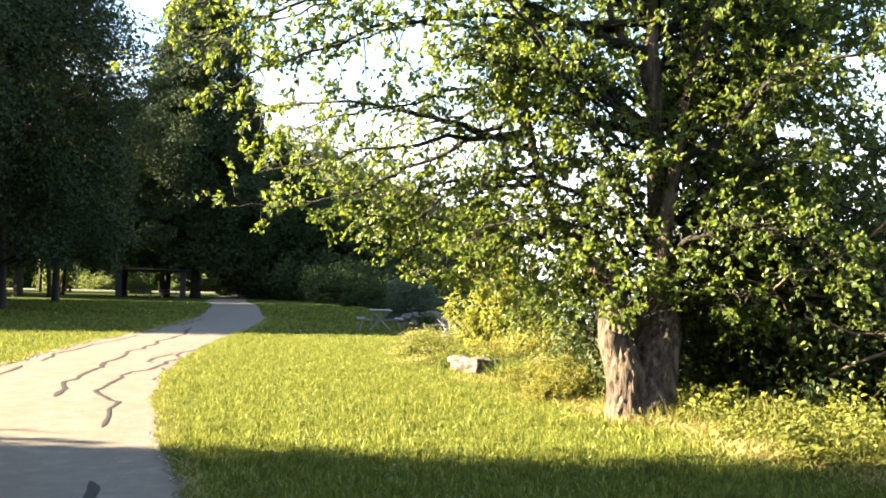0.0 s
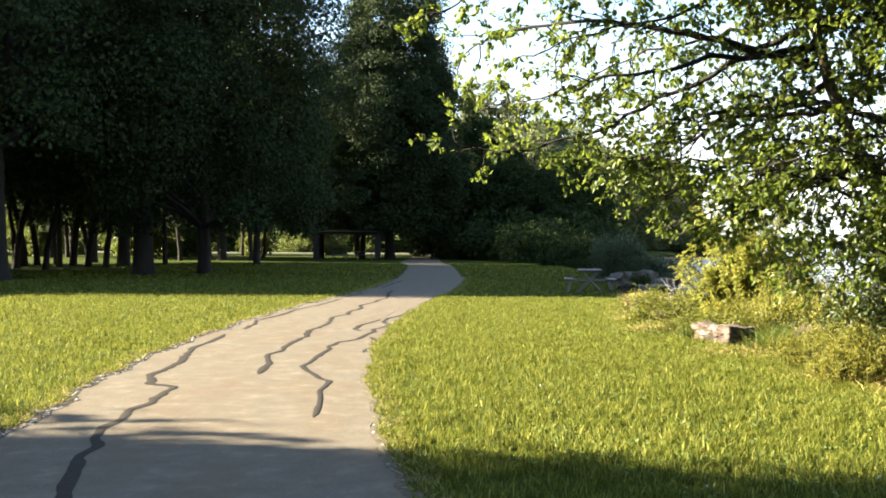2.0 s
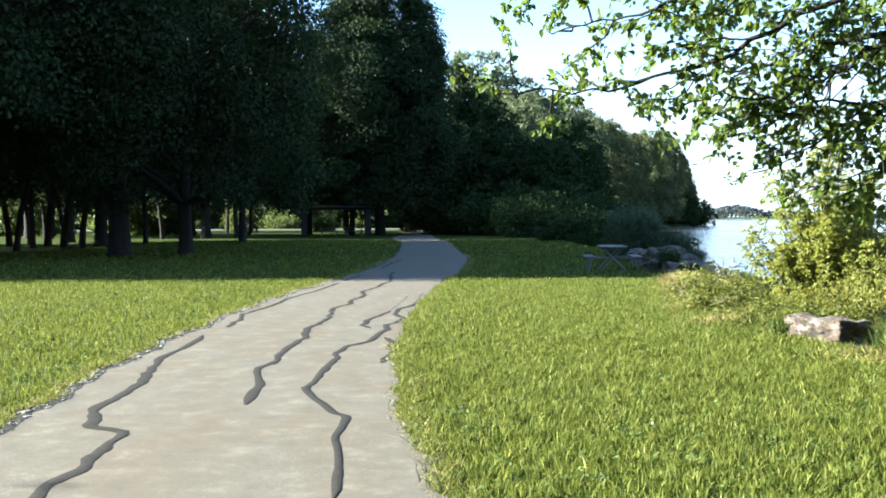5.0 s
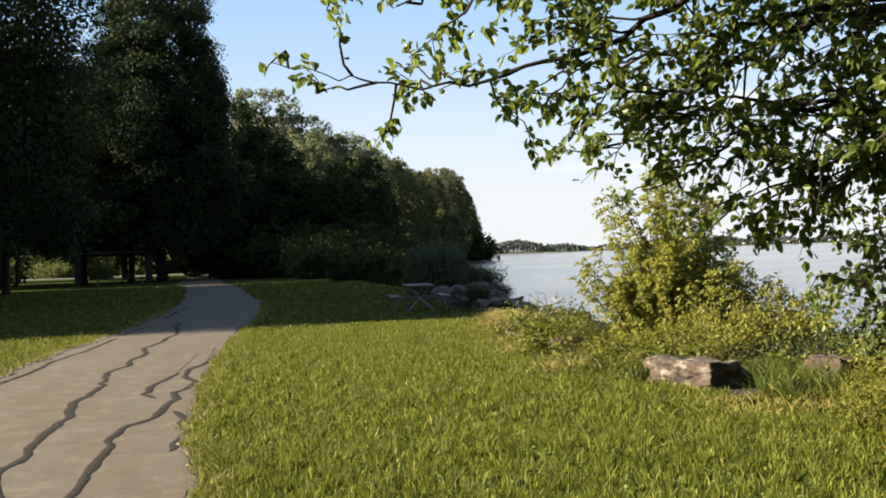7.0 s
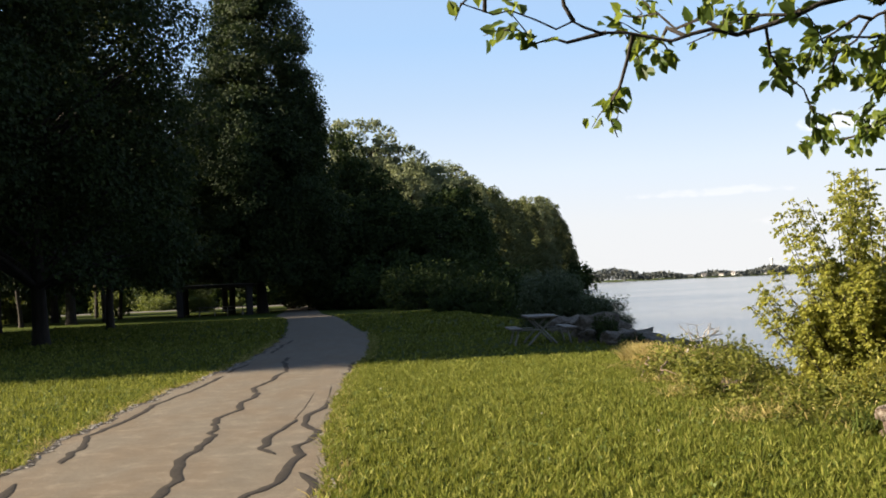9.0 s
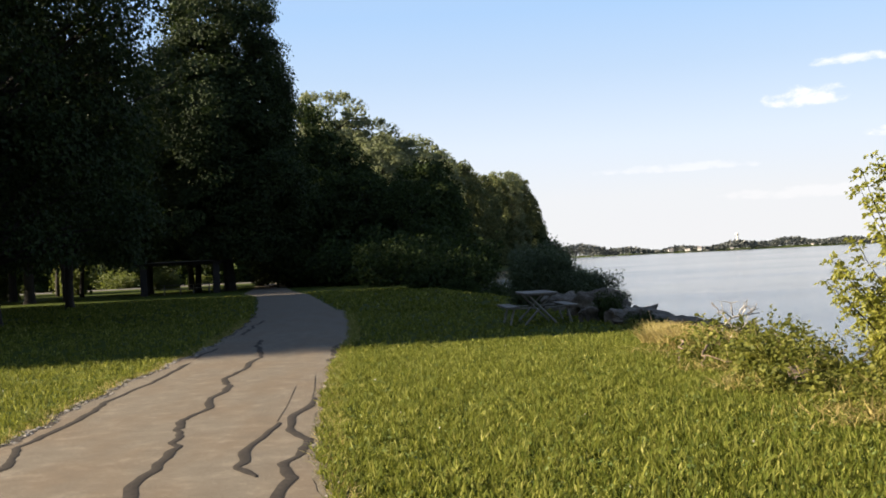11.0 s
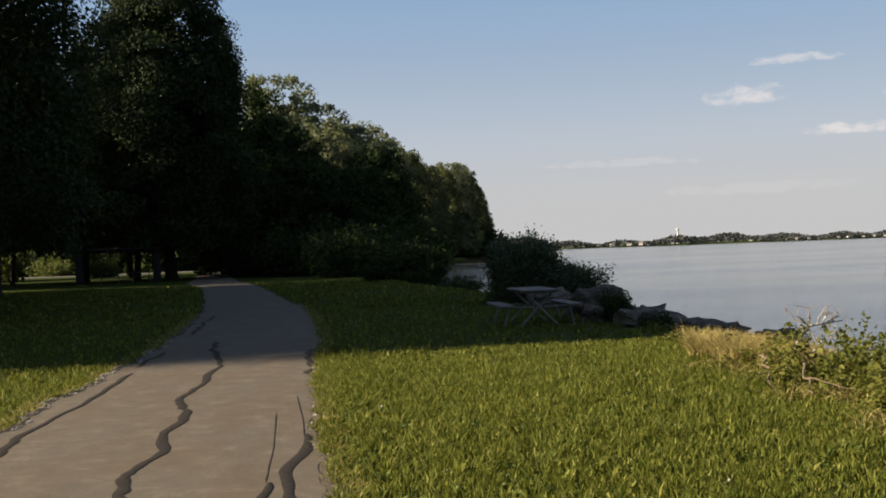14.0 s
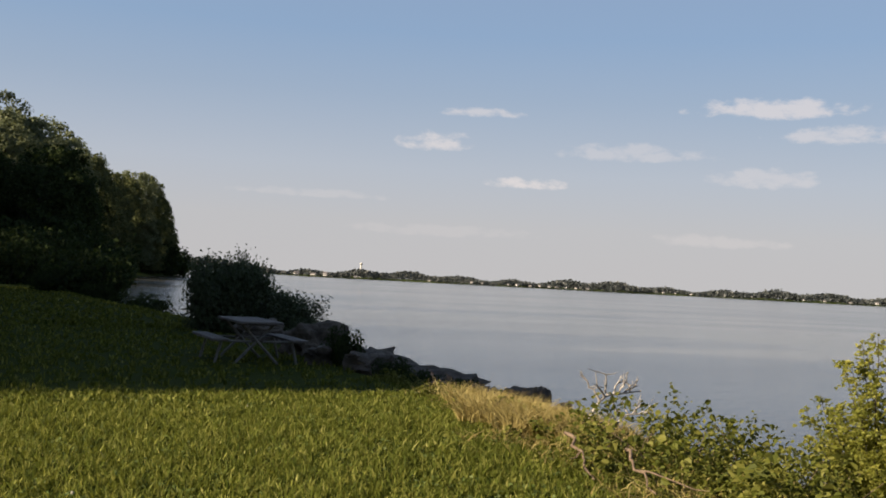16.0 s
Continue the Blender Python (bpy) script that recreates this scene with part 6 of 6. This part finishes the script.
def bank_weeds():
    """Broad-leaved weeds, tall grass and dry stalks on the bank between lawn and water."""
    g = np.random.default_rng(107)
    n = 5200
    y = np.where(g.random(n) < 0.1, 30 + 7 * g.random(n), 1 + 29 * g.random(n))
    d = 3.1 * g.random(n)
    x = weed_line(y) + d
    keep = (shore_gap(x, y) > 0.7) & (np.hypot(x - 4.7, y - 13.6) > 1.0) & (np.hypot(x - 6.0, y - 13.0) > 0.6) & (np.hypot(x - 6.1, y - 14.9) > 0.55) & ((np.hypot(x - 7.2, (y - 8) * 0.8) > 1.5) | (g.random(n) < 0.3))
    x, y, d = x[keep], y[keep], d[keep]
    n = len(x)
    z = land_height(x, y)
    lump = np.clip(0.5 + 0.75 * np.sin(x * 2.9 + y * 1.7) * np.sin(y * 2.3 - x * 1.4), 0, 1)
    far = np.interp(y, (3, 7, 9, 12, 18.2, 19.6, 22.4, 23.4, 28, 29, 40), (0.95, 0.85, 0.6, 0.6, 0.55, 1.15, 1.15, 0.4, 0.4, 0.6, 0.6))
    low = (x > 4.4 + 0.515 * (y - 18)) & (y > 17.8) & (y < 22)
    low |= (x > 4.2 + 0.54 * (y - 21)) & (x < 4.7 + 0.575 * (y - 21)) & (y > 20.6) & (y < 24)
    far = np.where(low, 0.42, far) * np.where(g.random(n) < 0.22, 0.35, 1.0)
    tall = np.interp(d, (0, 0.25, 0.7, 1.6, 3.1), (0.16, 0.42, 0.7, 0.66, 0.4)) * (0.35 + 0.75 * lump * (0.4 + 0.6 * g.random(n)) + 0.2 * g.random(n)) * far
    per = 34
    u = g.random((n, per))
    base = np.stack([x, y, z], -1)[:, None]
    sway = g.normal(size=(n, 1, 2)) * 0.25 * tall[:, None, None] * u[:, :, None]
    spread = (0.095 * (1.15 - 0.7 * u))[:, :, None]
    spots = base + np.concatenate([g.normal(size=(n, per, 2)) * spread + sway, (u * tall[:, None])[:, :, None]], -1)
    ways = g.normal(size=(n, per, 3)) * np.array([1, 1, 0.4]) + np.array([0, 0, -0.25])
    up = (spots - base) * np.array([3.0, 3.0, 0.3]) + g.normal(size=(n, per, 3)) * 0.35 + np.array([0, 0, 0.55])
    size = np.repeat(0.034 + 0.046 * g.random(n) ** 1.5, per) * (0.6 + 0.7 * g.random(n * per))
    v, f = leaves(spots.reshape(-1, 3), ways.reshape(-1, 3), size, 0.34, 0.12, g, True, up.reshape(-1, 3))
    ob = new("bank_weeds", mesh_of("bank_weeds", v, f, WEED_LEAF))
    tagged(ob, "tangled green weeds covering the lake bank", "weeds", kind="stuff")
    n = 36000
    y = -3 + 42 * g.random(n)
    d = 2.6 * g.random(n)
    x = weed_line(y) - 0.15 + d
    clear = np.hypot(x - 4.7, y - 13.6) > 0.9
    x, y, d = x[clear], y[clear], d[clear]
    n = len(x)
    p = np.stack([x, y, land_height(x, y)], -1)
    h = (0.1 + 0.34 * g.random(n)) * np.interp(d, (0, 0.6, 2.6), (0.4, 0.9, 1.1)) * np.interp(y, (12, 15, 20, 22.5, 23.2, 26, 40), (1.0, 0.62, 0.62, 0.62, 0.4, 0.4, 0.85))
    h = np.where((x > 4.4 + 0.515 * (y - 18)) & (y > 17.8) & (y < 22), 0.5 * h, h)
    dry = g.random(n) < np.interp(y, (13, 15, 21, 28, 30), (0.04, 0.16, 0.24, 0.3, 0.1))
    wide = 0.007 + 0.008 * g.random(n)
    stems = new("dry_stems", mesh_of("dry_stems", *blades(p[dry], h[dry] * 1.25, wide[dry], g, 0.4), STRAW))
    tagged(stems, "dead tan grass stems among the green weeds", "dry grass", kind="stuff")
    tallgrass = new("bank_grass", mesh_of("bank_grass", *blades(p[~dry], h[~dry], wide[~dry], g, 0.4), WEED_LEAF))
    tagged(tallgrass, "tall unmown green grass on the bank", "grass", kind="stuff")
    # bare woody stalks among the weeds
    stalks = []
    for _ in range(90):
        yy = 19.5 + 9 * g.random()
        xx = float(weed_line(yy)) + 0.2 + 2.2 * g.random()
        a = np.array([xx, yy, float(land_height(np.array(xx), np.array(yy))) - 0.05])
        o = np.array([g.normal() * 0.35, g.normal() * 0.35, 0.25 + 0.35 * g.random()])
        stalks.append((wander(a, a + o, 5, 0.03, g), np.linspace(0.006, 0.002, 5)))
    st = new("dry_stalks", mesh_of("dry_stalks", *tubes(stalks, 4), DEAD_WOOD, True))
    tagged(st, "thin dry stalks standing among the weeds", "stalks", kind="stuff")
    # a sunny patch of dry grass, and thatch along the foot of the bank
    n, m = 15000, 12000
    y = np.concatenate([24.1 + 0.85 * g.normal(size=n), -2 + 26 * g.random(m)])
    x = weed_line(y) + np.concatenate([0.1 + 1.5 * g.random(n), 0.12 + 0.26 * g.normal(size=m)])
    bare = (np.sin(y * 1.7) + np.sin(y * 3.1 + 1) > 0.5) | (y < 10)
    bare[:n] = True
    x, y, first = x[bare], y[bare], (np.arange(n + m) < n)[bare]
    p = np.stack([x, y, land_height(x, y)], -1)
    h = np.where(first, 0.12 + 0.26 * g.random(len(x)), 0.05 + 0.12 * g.random(len(x)))
    wd = 0.008 + 0.009 * g.random(len(x))
    v1, f1 = blades(p[first], h[first], wd[first], g, 0.6)
    v2, f2 = blades(p[~first], h[~first], wd[~first], g, 1.4)
    straw = new("dry_grass", mesh_of("dry_grass", *joined([(v1, f1), (v2, f2)]), STRAW))
    tagged(straw, "dry straw-coloured grass on the sunny bank", "dry grass", kind="stuff")


bank_weeds()


def slab_grass():
    """Tufts of long unmown grass that the mower leaves beside the stone."""
    g = np.random.default_rng(127)
    pts = np.concatenate([np.array([x, y]) + g.normal(size=(n, 2)) * r for x, y, n, r in
                          ((5.72, 13.55, 240, 0.13), (5.7, 12.8, 260, 0.17), (5.3, 12.5, 200, 0.14), (6.5, 12.4, 200, 0.2), (4.5, 14.6, 60, 0.08), (5.5, 13.3, 120, 0.12))])
    p = np.column_stack([pts, land_height(pts[:, 0], pts[:, 1]) - 0.01])
    n = len(p)
    ob = new("tall_grass", mesh_of("tall_grass", *blades(p, 0.16 + 0.3 * g.random(n), 0.009 + 0.008 * g.random(n), g, 0.45), LONG_GRASS))
    tagged(ob, "long unmown green grass tufts beside the stone block", "grass", kind="stuff")


slab_grass()
